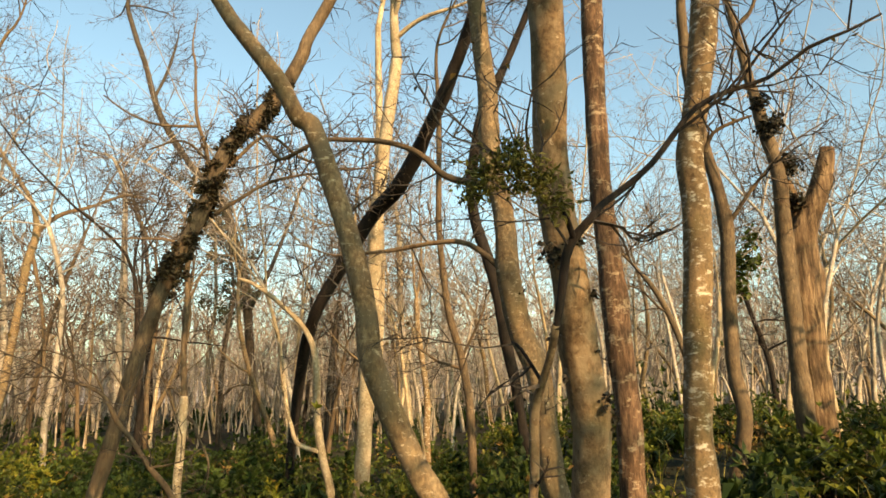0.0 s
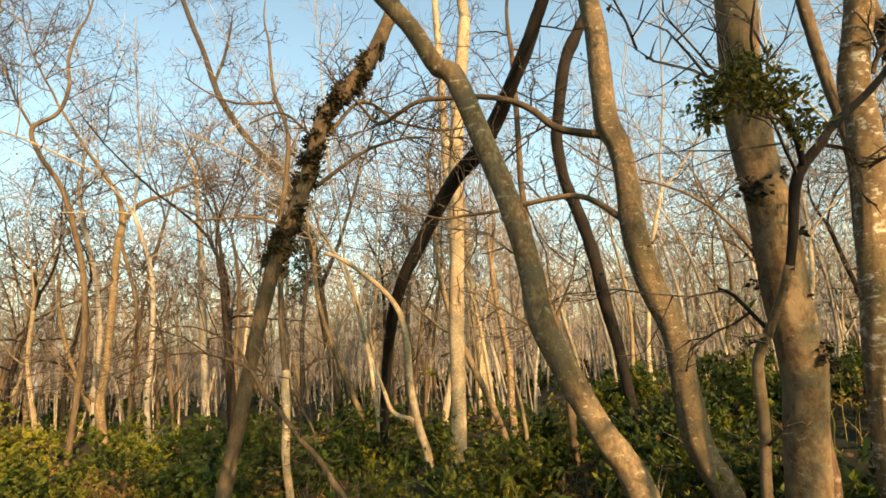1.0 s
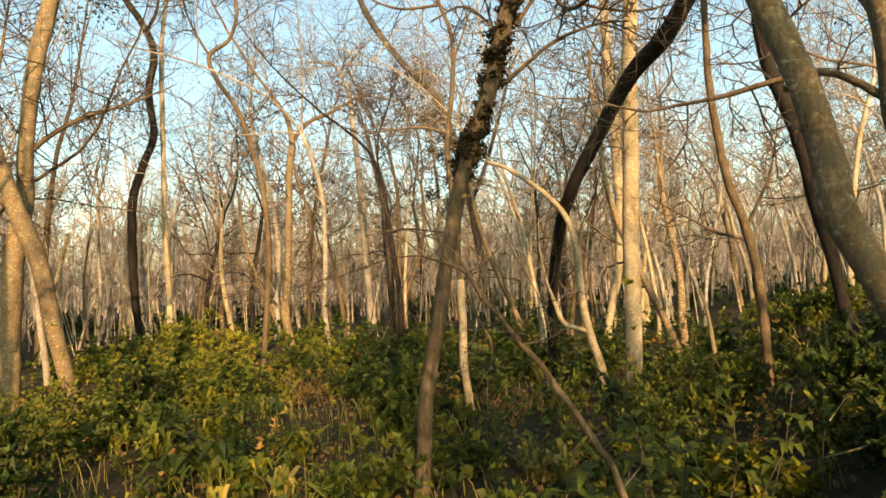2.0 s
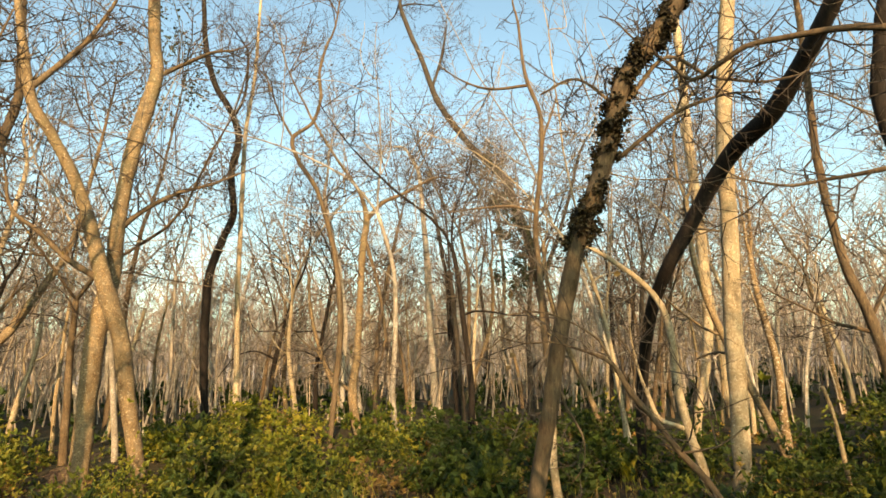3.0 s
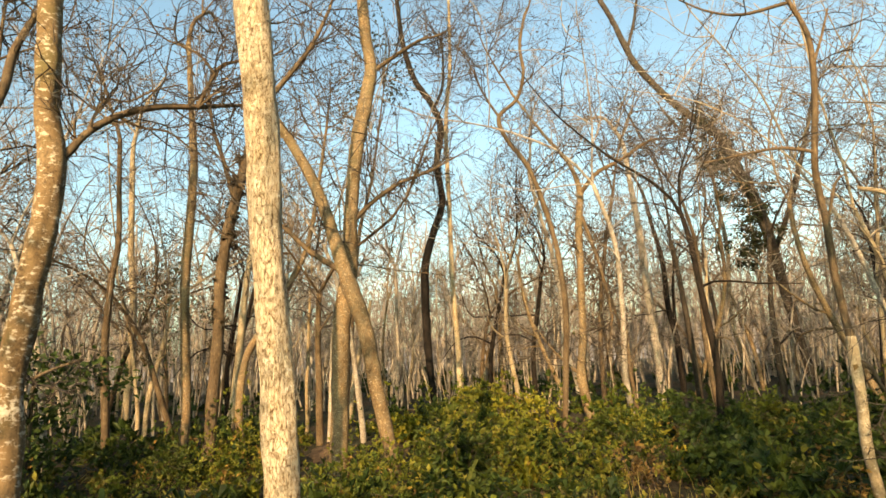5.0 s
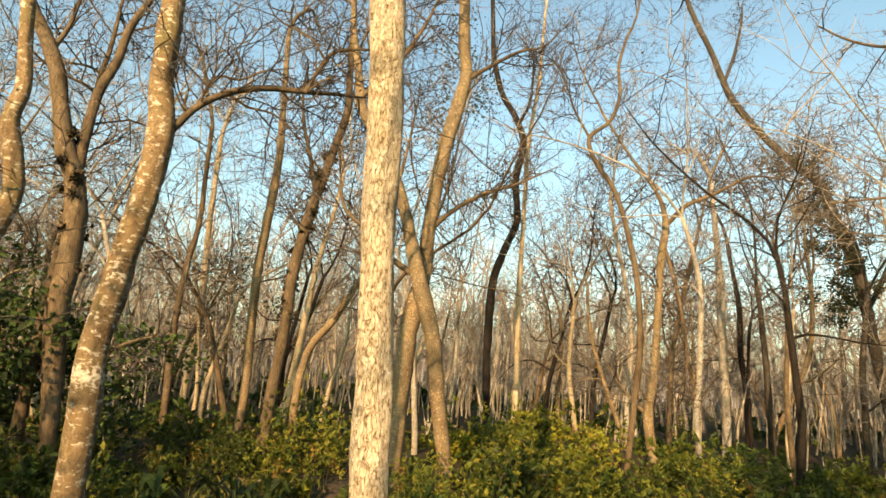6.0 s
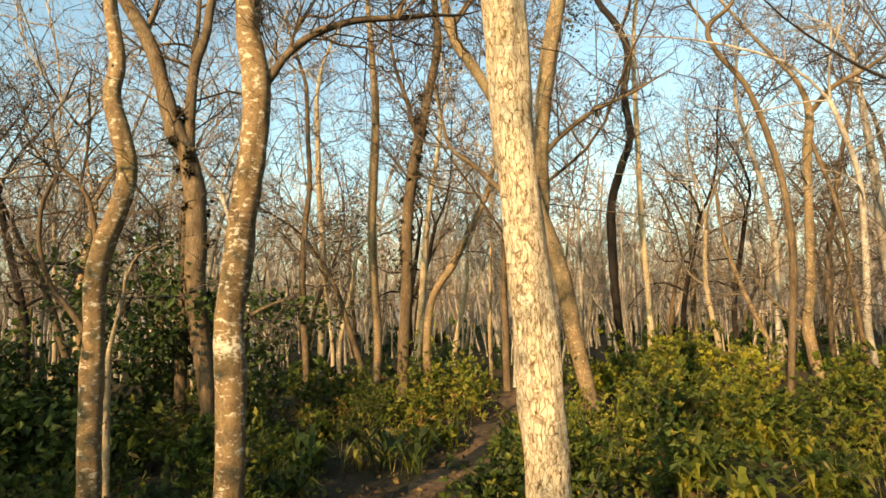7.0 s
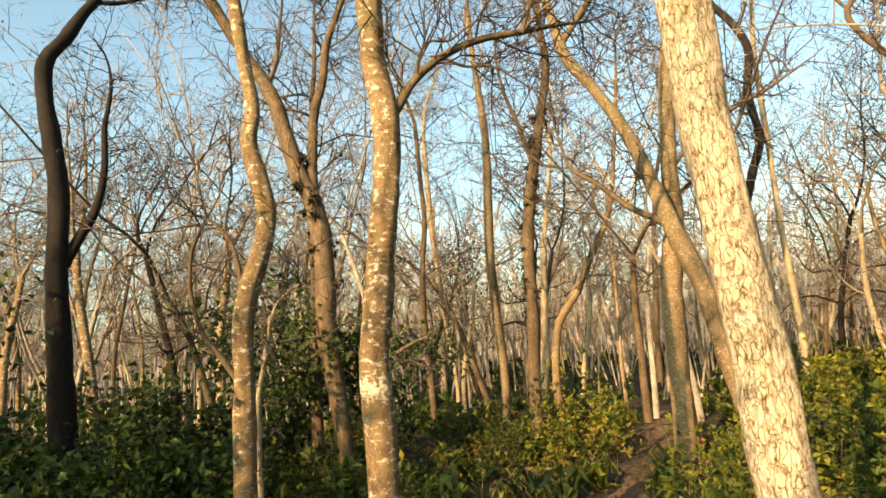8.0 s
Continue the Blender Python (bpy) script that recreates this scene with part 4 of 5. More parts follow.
TREES["S"] = hero("umber", [(-12.62, 43.32, -0.06, 0.209), (-13.18, 43.21, 2.79, 0.236), (-13.61, 43.13, 5.77, 0.279), (-13.93, 43.07, 8.51, 0.310), (-14.41, 42.98, 11.35, 0.342), (-15.24, 42.82, 13.96, 0.349), (-15.95, 42.68, 16.28, 0.301), (-17.22, 42.44, 17.81, 0.252), (-18.88, 42.12, 19.87, 0.230), (-20.64, 41.79, 22.68, 0.222), (-21.36, 41.65, 24.54, 0.211), (-22.10, 41.51, 26.89, 0.184), (-22.87, 41.36, 28.88, 0.187)], [[(-21.25, 41.67, 24.30, 0.120), (-20.65, 41.79, 26.08, 0.104), (-20.24, 41.87, 27.92, 0.090)], [(-13.77, 43.10, 8.85, 0.155), (-12.63, 43.32, 11.57, 0.140), (-11.62, 43.51, 14.63, 0.116), (-10.75, 43.68, 17.71, 0.103)]], twigs=1.00)
TREES["D2"] = hero("cream", [(-3.78, 28.05, 1.08, 0.156), (-3.28, 28.06, 3.26, 0.179), (-3.08, 28.06, 5.04, 0.192), (-3.05, 28.06, 8.74, 0.209), (-3.17, 28.06, 12.42, 0.203), (-3.19, 28.06, 15.76, 0.183), (-3.27, 28.06, 19.00, 0.163)], [], twigs=1.00)
TREES["thin"] = hero("mid", [(0.66, 17.47, 0.79, 0.107), (0.64, 17.47, 2.00, 0.115), (0.57, 17.48, 3.15, 0.109), (0.37, 17.51, 4.33, 0.110), (0.08, 17.54, 5.38, 0.104), (-0.07, 17.56, 6.45, 0.097), (-0.20, 17.58, 7.99, 0.090), (-0.19, 17.58, 9.53, 0.083)], [[(0.48, 17.49, 3.88, 0.051), (0.01, 17.55, 4.05, 0.044), (-0.27, 17.59, 4.14, 0.037)], [(0.43, 17.50, 4.25, 0.044), (0.81, 17.45, 5.03, 0.036)]], twigs=1.00)
TREES["wand"] = hero("pale", [(-0.53, 16.57, 0.52, 0.048), (-0.59, 16.57, 1.41, 0.048), (-0.68, 16.58, 2.23, 0.042), (-0.81, 16.58, 2.79, 0.035)], [], twigs=0.00)
TREES["W1"] = hero("grey", [(-19.86, 38.08, 0.1, 0.251), (-19.88, 38.07, 2.8, 0.237), (-20.01, 37.95, 6.17, 0.24), (-20.09, 37.88, 9.65, 0.226), (-20.31, 37.68, 13.57, 0.159)], [], twigs=1.00)
TREES["W2"] = hero("dark", [(-21.59, 45.99, 0.1, 0.219), (-21.68, 45.91, 3.56, 0.222), (-21.94, 45.68, 5.95, 0.203), (-21.98, 45.64, 9.22, 0.185), (-22.31, 45.35, 11.71, 0.145)], [], twigs=1.00)
TREES["W3"] = hero("grey", [(-20.87, 28.89, 0.1, 0.126), (-20.82, 28.94, 2.71, 0.141), (-20.75, 29.01, 5.54, 0.129), (-20.97, 28.81, 8.14, 0.116), (-21.31, 28.5, 10.2, 0.103)], [], twigs=1.00)
TREES["W4"] = hero("cream", [(-17.65, 48.56, 0.1, 0.157), (-18.1, 48.15, 2.54, 0.158), (-18.36, 47.91, 5.67, 0.16), (-18.13, 48.12, 9.71, 0.142), (-18.33, 47.94, 13.42, 0.123)], [], twigs=1.00)


# ---- forest behind and around ----
def forest_tree(seed, kind, height, lean, r, full=1.0):
    """A bare forest tree: a crooked bole that forks into rising, winding leaders."""
    rng = np.random.default_rng(seed)
    root = tagged(new("tree", None), LABELS[kind], "tree", "forest trees")
    bole = height * rng.uniform(0.3, 0.52)
    line = leader(rng, (0, 0, -0.3), (lean * rng.normal(), lean * rng.normal(), 1), bole, r * 1.15, r * 0.72, 8, 0.055, 0.05)
    line = spline(line, 0.6)
    bag, tw, lv = Bag(), Bag(), Bag()
    bag.tube(line[:, :3], line[:, 3], 8, rng, 0.08)
    part("trunk", bag.mesh("trunk", BARK[kind]), root)
    lines = []
    on = unit(line[-1][:3] - line[-3][:3])
    away = rng.uniform(0, 6.28)
    for k in range(2):
        out = np.array([math.cos(away + 3.14 * k), math.sin(away + 3.14 * k), 0])
        crown(lines, tw, lv, rng, line[-1][:3], unit(on + out * rng.uniform(0.15, 0.55)), (height - bole) * (1.0 if k == 0 else rng.uniform(0.6, 0.95)), r * (0.52 if k == 0 else 0.42), 0.44 * full if full > 0.6 else 1.6 * full, 4 if full > 0.3 else 3, depth=2 if full > 0.6 else 1)
    for _ in range(rng.integers(1, 4)):
        i = int(rng.uniform(0.4, 0.95) * (len(line) - 1))
        b = leader(rng, line[i][:3], side_way(rng, np.array([0, 0, 1.0]), rng.uniform(0.5, 0.8), 0.1), rng.uniform(1.5, 4), line[i][3] * 0.45, 0.012, 7, 0.2, 0.03)
        lines.append(b)
        spray(tw, lv, rng, b, 6 if full > 0.5 else 3, 1.5, 0.02, 0.1)
    for b in lines:
        lb = Bag()
        lb.tube(b[:, :3], b[:, 3], 4)
        part("limb", lb.mesh("limb", BARK[kind]), root)
    tagged(part("crown", tw.mesh("crown", TWIG if full > 0.6 and kind in ("dark", "mid") else TWIG_PALE, False), root, "fine grey-brown bare twigs"), kind="stuff")
    if lv.n:
        tagged(part("dry_leaves", lv.mesh("dry_leaves", DRYLEAF, False), root, "few curled dry leaves"), kind="stuff")
    return root


KINDS = ["grey", "mid", "cream", "lichen", "grey", "tan", "dark", "cream", "grey", "mid", "pale", "grey"]
VARIANTS = [forest_tree(200 + i, k, 15.5 + 7 * ((i * 37) % 10) / 10, 0.08, 0.085 + 0.075 * ((i * 53) % 10) / 10) for i, k in enumerate(KINDS)]
LIGHTER = [forest_tree(260 + i, k, 15 + 1.5 * i, 0.06, 0.09 + 0.02 * i, 0.55) for i, k in enumerate(["grey", "cream", "tan", "grey"])]
DUSKY = [forest_tree(286 + i, k, 15 + 2 * i, 0.02, 0.11 + 0.02 * i) for i, k in enumerate(["mid", "dark", "umber"])]
# unseen trees behind the walk, added to throw dappled shade
SHADE_CASTERS = [forest_tree(300 + i, k, 15 + 2 * i, 0.12, 0.15 + 0.03 * i, 0.14) for i, k in enumerate(["mid", "lichen", "pale"])]


def in_glade(p):
    """Open strips that lead up to a few tall trees."""
    for key, width in (("S", 1.0), ("R", 0.8), ("R2", 0.8), ("T4", 0.7), ("W1", 0.7), ("W3", 0.7)):
        far = TREES[key][2][:2]
        for eye in (np.array([-1.0, 0.4]), np.array([-4.5, 1.3])):
            t = (p - eye) @ (far - eye) / ((far - eye) @ (far - eye))
            if 0 < t < 1 and np.hypot(*(p - eye - t * (far - eye))) < width:
                return True
    return False


def clearing(p):
    """The open ground before the tall leaning tree with the hanging climber."""
    far = np.array([-14.6, 42.9])
    for eye in (np.array([-1.0, 0.4]), np.array([-4.5, 1.3])):
        t = (p - eye) @ (far - eye) / ((far - eye) @ (far - eye))
        if 0 < t < 1 and np.hypot(*(p - eye - t * (far - eye))) < 0.7 + 1.3 * t:
            return True
    return False


def plant(kinds, spots, points, rng, gap):
    """Stand one tree at each point that keeps its distance from the others."""
    n = 0
    for p in points:
        if min(np.hypot(*(p - s)) for s in spots) < gap or in_glade(p):
            continue
        spots.append(p)
        if n >= len(kinds) and clearing(p):
            n += 1
            continue
        m = Matrix.Translation((p[0], p[1], float(gz(p[0], p[1])))) @ Matrix.Rotation(rng.uniform(0, 6.28), 4, "Z")
        if n < len(kinds):
            kinds[n].matrix_basis = m
        else:
            copy_thing(kinds[n % len(kinds)], m)
        n += 1


def ring(rng, count, middle, spread, lo, hi, power):
    """Points strewn evenly over part of a ring about the walk."""
    k = np.arange(count)
    a = middle + spread * (2 * ((k * 0.7548777) % 1) - 1) + rng.normal(size=count) * 0.02
    d = lo + (hi - lo) * ((k * 0.5698403 + 0.37) % 1) ** power + rng.normal(size=count)
    return np.stack([-3 + d * np.cos(a), 1 + d * np.sin(a)], 1)


def plant_forest():
    rng = np.random.default_rng(11)
    spots = [np.array(p) for p in HERO_AT]
    front = math.atan2(0.83, -0.55)
    plant(VARIANTS, spots, ring(rng, 162, front, 1.4, 23, 42, 0.8), rng, 1.6)
    dusk = np.random.default_rng(14)
    plant(DUSKY, spots, ring(dusk, 34, 1.87, 0.22, 21, 44, 0.8), dusk, 1.1)
    plant(LIGHTER, spots, ring(rng, 140, front, 1.4, 40, 64, 0.8), rng, 1.4)
    # unseen shade trees, thinned on the right to let more sun through
    behind = ring(rng, 90, front + math.pi, 1.3, 15, 44, 0.8)
    plant(SHADE_CASTERS, spots, [p for p in behind if p[0] < -5 or rng.random() < 0.4], rng, 2.0)


plant_forest()


def far_tree(rng):
    """Trunk and twig meshes of one far tree, as arrays to be set out many times."""
    trunk, tw = Bag(), Bag()
    h, r = rng.uniform(12, 20), rng.uniform(0.1, 0.19)
    line = leader(rng, (0, 0, -0.2), (rng.normal() * 0.06, rng.normal() * 0.06, 1), h * 0.78, r, r * 0.3, 5, 0.07, 0.05)
    trunk.tube(line[:, :3], line[:, 3], 4)
    for j in range(9):
        i = 1 + j * 4 // 9
        b = leader(rng, line[i][:3] + (line[i + 1][:3] - line[i][:3]) * rng.random(), side_way(rng, np.array([0, 0, 1.0]), rng.uniform(0.35, 0.75), 0.25), rng.uniform(2.5, 6), r * 0.4, 0.02, 3, 0.18, 0.08)
        trunk.twig(b[:, :3], b[0][3])
        for c in range(9):
            k = c % 3
            at = b[k][:3] + (b[k + 1][:3] - b[k][:3]) * rng.random()
            along = unit(b[k + 1][:3] - b[k][:3])
            e = at + side_way(rng, along, rng.uniform(0.4, 0.85), 0.15) * rng.uniform(0.8, 2.0)
            tw.twig((at, e), 0.04)
    return trunk, tw


def far_woods():
    rng = np.random.default_rng(21)
    kinds = [far_tree(rng) for _ in range(20)]
    kinds = [[(np.concatenate(b.v), b.f) for b in pair] for pair in kinds]
    trunks, tw = Bag(), Bag()
    for n in range(1300):
        a = 0.55 + 3.15 * ((n * 0.7548777) % 1)
        d = 46 + 88 * ((n * 0.5698403) % 1) ** 0.75
        x, y = -3 + d * math.cos(a) + rng.normal(), 1 + d * math.sin(a) + rng.normal()
        turn, s = rng.uniform(0, 6.28), rng.uniform(0.7, 1.2)
        c, si = s * math.cos(turn), s * math.sin(turn)
        m = np.array([[c, si, 0], [-si, c, 0], [0, 0, s]])
        for bag, (v, f) in zip((trunks, tw), kinds[n % 20]):
            bag.add(v @ m + (x, y, float(gz(x, y))), f)
    for _ in range(2400):
        a = rng.uniform(0.55, 3.7)
        d = 36 + 90 * rng.random()
        x, y = -3 + d * math.cos(a), 1 + d * math.sin(a)
        line = leader(rng, (x, y, gz(x, y) - 0.2), (rng.normal() * 0.07, rng.normal() * 0.07, 1), rng.uniform(3, 12), 0.1, 0.04, 3, 0.08, 0.03)
        trunks.twig(line[:, :3], rng.uniform(0.035, 0.06 + 0.0007 * d))
    tagged(new("far_woods", trunks.mesh("far_woods", FAR_HAZED)), "mass of bare tan tree trunks far off, paled by painted haze", "woods", kind="stuff")
    tagged(new("far_twigs", tw.mesh("far_twigs", FARTWIG_HAZED, False)), "twig mass of the far woods, greyed by painted haze", "woods", kind="stuff")


far_woods()


def backdrop():
    """A glowing band painted as the pale haze of woods beyond sight."""
    m, nodes, links, bsdf = material("far_haze_glow", 1.0)
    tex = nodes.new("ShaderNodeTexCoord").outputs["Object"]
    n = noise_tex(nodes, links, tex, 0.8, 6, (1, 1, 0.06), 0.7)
    # dark and light stripes read as trunks and gaps in the haze
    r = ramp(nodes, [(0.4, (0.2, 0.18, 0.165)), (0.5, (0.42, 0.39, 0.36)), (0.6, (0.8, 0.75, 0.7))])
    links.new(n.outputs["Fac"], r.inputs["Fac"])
    # the band gives off its own light; haze brightness is put in here
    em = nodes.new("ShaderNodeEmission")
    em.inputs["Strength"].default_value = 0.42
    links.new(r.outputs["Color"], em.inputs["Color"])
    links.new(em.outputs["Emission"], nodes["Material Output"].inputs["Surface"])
    rng = np.random.default_rng(3)
    k = 220
    a = np.linspace(-0.9, 4.0, k)
    top = 7.5 + 1.6 * np.sin(a * 23) + rng.normal(size=k) * 0.9
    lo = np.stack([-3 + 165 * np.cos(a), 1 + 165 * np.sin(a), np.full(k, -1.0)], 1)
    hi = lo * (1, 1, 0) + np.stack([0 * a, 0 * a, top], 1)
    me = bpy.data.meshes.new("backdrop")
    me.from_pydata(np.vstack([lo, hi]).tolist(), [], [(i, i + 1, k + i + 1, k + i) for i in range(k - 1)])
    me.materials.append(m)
    tagged(new("backdrop", me), "glowing band painted as pale haze of distant woods", "distance", kind="structure")


backdrop()


# ---- evergreen growth and unseen shade trees ----
def foliage_mass(name, label, category, blobs, mat, size, per, seed, slim=0.4, group="", tufted=False):
    """A thing made of many leaves in uneven clumps; blobs are x, y, z, radius, from its base."""
    rng = np.random.default_rng(seed)
    base = np.array(blobs[0][:3])
    root = tagged(new(name, None), label, category, group)
    root.location = base
    st, lv = Bag(), Bag()
    for x, y, z, r in blobs:
        c = np.array([x, y, z]) - base
        k = int(per * r * r)
        ways = rng.normal(size=(k, 3))
        ways /= np.linalg.norm(ways, axis=1, keepdims=True)
        wob = np.array([0.75 + 0.6 * noise.noise(Vector(w * 2.3 + c)) for w in ways])[:, None]
        if tufted:
            few = ways[: max(3, k // 7)]
            lv.sprigs(c + few * wob[: len(few)] * r * rng.random((len(few), 1)) ** 0.3, few + (0, 0, 0.5), size * 1.4, rng, 7, slim * 0.8)
        else:
            lv.leaves(c + ways * wob * r * rng.random((k, 1)) ** 0.45, size, rng, 0.35, slim)
        for w in ways[:: max(1, k // 4)]:
            st.twig((c, c + w * r * 0.5 + rng.normal(size=3) * r * 0.1, c + w * r * 0.85), max(0.006, 0.02 * r))
    tagged(part("woody_growth", st.mesh("woody_growth", TWIG, False), root), kind="stuff")
    tagged(part("foliage", lv.mesh("foliage", mat, False), root), kind="stuff")
    return root


def evergreen(x, y, height, spread, seed, mat=LEAF_DARK, low=3):
    rng = np.random.default_rng(seed)
    g = float(gz(x, y))
    root = tagged(new("evergreen_tree", None), "small evergreen tree with dark green leaves", "tree", "evergreen trees")
    root.location = (x, y, g)
    line = wander(rng, (0, 0, -0.2), (0.05, 0, 1), height * 0.9, 0.07 + height * 0.006, 0.02, 8, 0.08, 0.05)
    b = Bag()
    b.tube(line[:, :3], line[:, 3], 8)
    part("trunk", b.mesh("trunk", BARK["mid"]), root)
    lv, st = Bag(), Bag()
    for _ in range(16):
        i = rng.integers(low, 9)
        c = line[i][:3] + rng.normal(size=3) * (spread, spread, height * 0.06)
        st.twig((line[i - 1][:3], (line[i][:3] + c) / 2, c), 0.03)
        k = 90
        lv.leaves(c + rng.normal(size=(k, 3)) * spread * 0.42, 0.2, rng, 0.4, 0.35)
    tagged(part("woody_growth", st.mesh("woody_growth", TWIG, False), root), kind="stuff")
    tagged(part("foliage", lv.mesh("foliage", mat, False), root), kind="stuff")


for i, (x, y, h, sp) in enumerate([(-23.6, 3.0, 6.0, 0.9), (-24.6, 4.2, 5.0, 0.8), (-22.9, 6.2, 4.2, 0.7),
                                   (-46.8, 20.6, 13.5, 1.6),
                                   # out of view: added to shade the ground on the left
                                   (-13.0, -6.5, 8.5, 1.6), (-16.0, -10.0, 9.0, 1.8), (-11.0, -14.0, 13.0, 2.2), (-18.5, -8.5, 8.0, 1.8), (-8.0, -15.5, 14.0, 2.2), (-21.0, -5.0, 6.0, 1.6), (-14.5, -8.0, 9.0, 1.6), (-10.0, -9.0, 10.0, 1.9),
                                   # out of view: a lower row added to shade trunk feet and near ground
                                   (-3.3, -6.2, 7.7, 1.3), (-7.3, -6.0, 7.2, 1.3), (-0.4, -7.0, 6.8, 1.3), (-11.2, -6.0, 6.4, 1.3), (3.0, -6.5, 6.4, 1.2)]):
    evergreen(x, y, h, sp, 600 + i)
# out of view: high crowns added to shade upper trunks and farther ground
for i, (x, y, h, sp) in enumerate([(7.3, -6.2, 16.0, 2.0), (14.0, -8.5, 17.5, 2.2), (17.5, -3.0, 17.0, 2.2), (4.6, -10.5, 17.0, 2.0), (9.5, -12.0, 19.0, 2.2), (4.4, -3.6, 12.5, 1.2)]):
    evergreen(x, y, h, sp, 660 + i, low=6)
evergreen(-34.0, 25.6, 26.0, 1.5, 680, LEAF_DULL, 6)

def hanging_climber():
    """Leafy curtains down the tall leaning tree and off its lower side."""
    rng = np.random.default_rng(701)
    _, line, base = TREES["S"]
    blobs = []
    for _ in range(26):
        q = line[int(rng.uniform(0.26, 0.62) * len(line))][:3] + base
        blobs.append((*(q + rng.normal(size=3) * (0.6, 0.6, 0.5)), rng.uniform(0.4, 0.9)))
    for _ in range(34):
        t = rng.random()
        blobs.append((-15.6 + 0.9 * math.sin(5 * t) + rng.normal() * 0.7, 41.8 + rng.normal() * 0.7, 7.0 + 9.5 * t, rng.uniform(0.45, 1.0)))
    foliage_mass("climber", "dark green climber hanging in a tall bare tree", "climber", blobs, LEAF_DULL, 0.16, 300, 701)


hanging_climber()
foliage_mass("climber", "dark green climber over a broken trunk", "climber",
             [(6.5, 11.6, 8.5, 0.34), (6.8, 11.8, 7.7, 0.36), (6.95, 11.9, 7.0, 0.3), (6.4, 11.6, 9.0, 0.22)],
             LEAF_VINE, 0.1, 3000, 702)
foliage_mass("climber", "small green leaves on thin stems beside a trunk", "climber", [(5.7, 11.6, 5.7, 0.4), (5.5, 11.5, 5.2, 0.3), (5.9, 11.7, 6.2, 0.25)], LEAF, 0.12, 900, 703)
foliage_mass("epiphyte", "tufted yellow-green fern growing round a branch", "fern",
             [(0.39, 3.43, 4.72, 0.22), (0.23, 3.4, 4.68, 0.2), (0.56, 3.47, 4.66, 0.2), (0.42, 3.5, 4.84, 0.16), (0.16, 3.36, 4.54, 0.13), (0.66, 3.5, 4.5, 0.13)],
             EPI, 0.045, 7600, 704, 0.24)


def climb(key, lo, hi, size, per, mat, label, seed, bits=26, thick=0.13):
    """A climber that clings round a trunk between two heights."""
    rng = np.random.default_rng(seed)
    _, line, base = TREES[key]
    rows = [q for q in line if lo < q[2] + base[2] < hi]
    blobs = []
    for k in range(bits):
        q = rows[int((k + rng.random()) / bits * len(rows))]
        a = rng.uniform(0, 6.28)
        r = thick * rng.uniform(0.5, 1.4) * (1.5 if k % 6 == 0 else 1.0)
        blobs.append((base[0] + q[0] + math.cos(a) * q[3], base[1] + q[1] + math.sin(a) * q[3], base[2] + q[2], r))
    foliage_mass("climber", label, "climber", blobs, mat, size, per, seed)


climb("A", 4.9, 8.6, 0.06, 7000, LEAF_VINE, "dark withered climber clinging round a leaning trunk", 711, 84, 0.13)
climb("O", 5.0, 8.8, 0.12, 1800, LEAF_VINE, "brown ragged climber on a crooked trunk", 712, 22, 0.15)
climb("T2", 4.0, 11.0, 0.13, 1500, LEAF_VINE, "brown ragged climber on a slender trunk", 713, 26, 0.17)
climb("E", 2.9, 4.9, 0.05, 5000, LEAF_VINE, "small-leaved dark climber on a thick trunk", 714, 16, 0.07)


# ---- undergrowth ----
def shrub_variant(seed, mat, label, leaves, size, height, spread, stems=9, slim=0.42):
    rng = np.random.default_rng(seed)
    root = tagged(new("shrub", None), label, "shrub", "undergrowth shrubs")
    st, lv = Bag(), Bag()
    for _ in range(stems):
        way = (rng.normal() * spread, rng.normal() * spread, 1)
        b = wander(rng, (rng.normal() * 0.12, rng.normal() * 0.12, -0.1), way, height * rng.uniform(0.7, 1.25), 0.012, 0.004, 6, 0.16, 0.02)
        st.twig(b[::2, :3], 0.012)
        for i in range(2, 7):
            for _ in range(2):
                c = wander(rng, b[i][:3], side_way(rng, np.array([0, 0, 1.0]), 0.8, 0.1), height * 0.4, 0.006, 0.002, 3, 0.25)
                if i % 2 == 0:
                    st.twig(c[[0, 3], :3], 0.006)
                k = max(1, round(leaves / (stems * 10 * 5.5)))
                along = c[rng.integers(1, 4, k), :3] + rng.normal(size=(k, 3)) * 0.06 * height
                lv.sprigs(along, along - b[max(0, i - 2)][:3] + (0, 0, 0.1), size * 1.35, rng, 5, slim * 0.85)
    tagged(part("woody_growth", st.mesh("woody_growth", TWIG, False), root), kind="stuff")
    tagged(part("foliage", lv.mesh("foliage", mat, False), root), kind="stuff")
    return root


SHRUBS = []
for i, (mat, label, n, size, h, sp, slim) in enumerate([
    (LEAF, "leafy green shrub on the forest floor", 1000, 0.1, 0.8, 0.5, 0.4),
    (LEAF_YELLOW_LIT, "bushy shrub with sunlight put into its yellow-green leaves", 1100, 0.09, 0.85, 0.55, 0.38),
    (LEAF, "low green shrub with long leaves", 900, 0.11, 0.75, 0.45, 0.22),
    (LEAF_DARK, "leafy shrub with shade put into its dark green leaves", 1000, 0.11, 0.9, 0.45, 0.4),
    (LEAF_YELLOW_LIT, "yellow-green sprawling undergrowth shrub", 900, 0.1, 0.6, 0.75, 0.35),
    (LEAF, "tall thin green undergrowth shrub", 800, 0.1, 1.25, 0.28, 0.3),
    (LEAF_BROWN, "half-withered brown undergrowth shrub", 600, 0.07, 0.7, 0.45, 0.35),
]):
    SHRUBS.append(shrub_variant(400 + i, mat, label, n, size, h, sp, slim=slim))

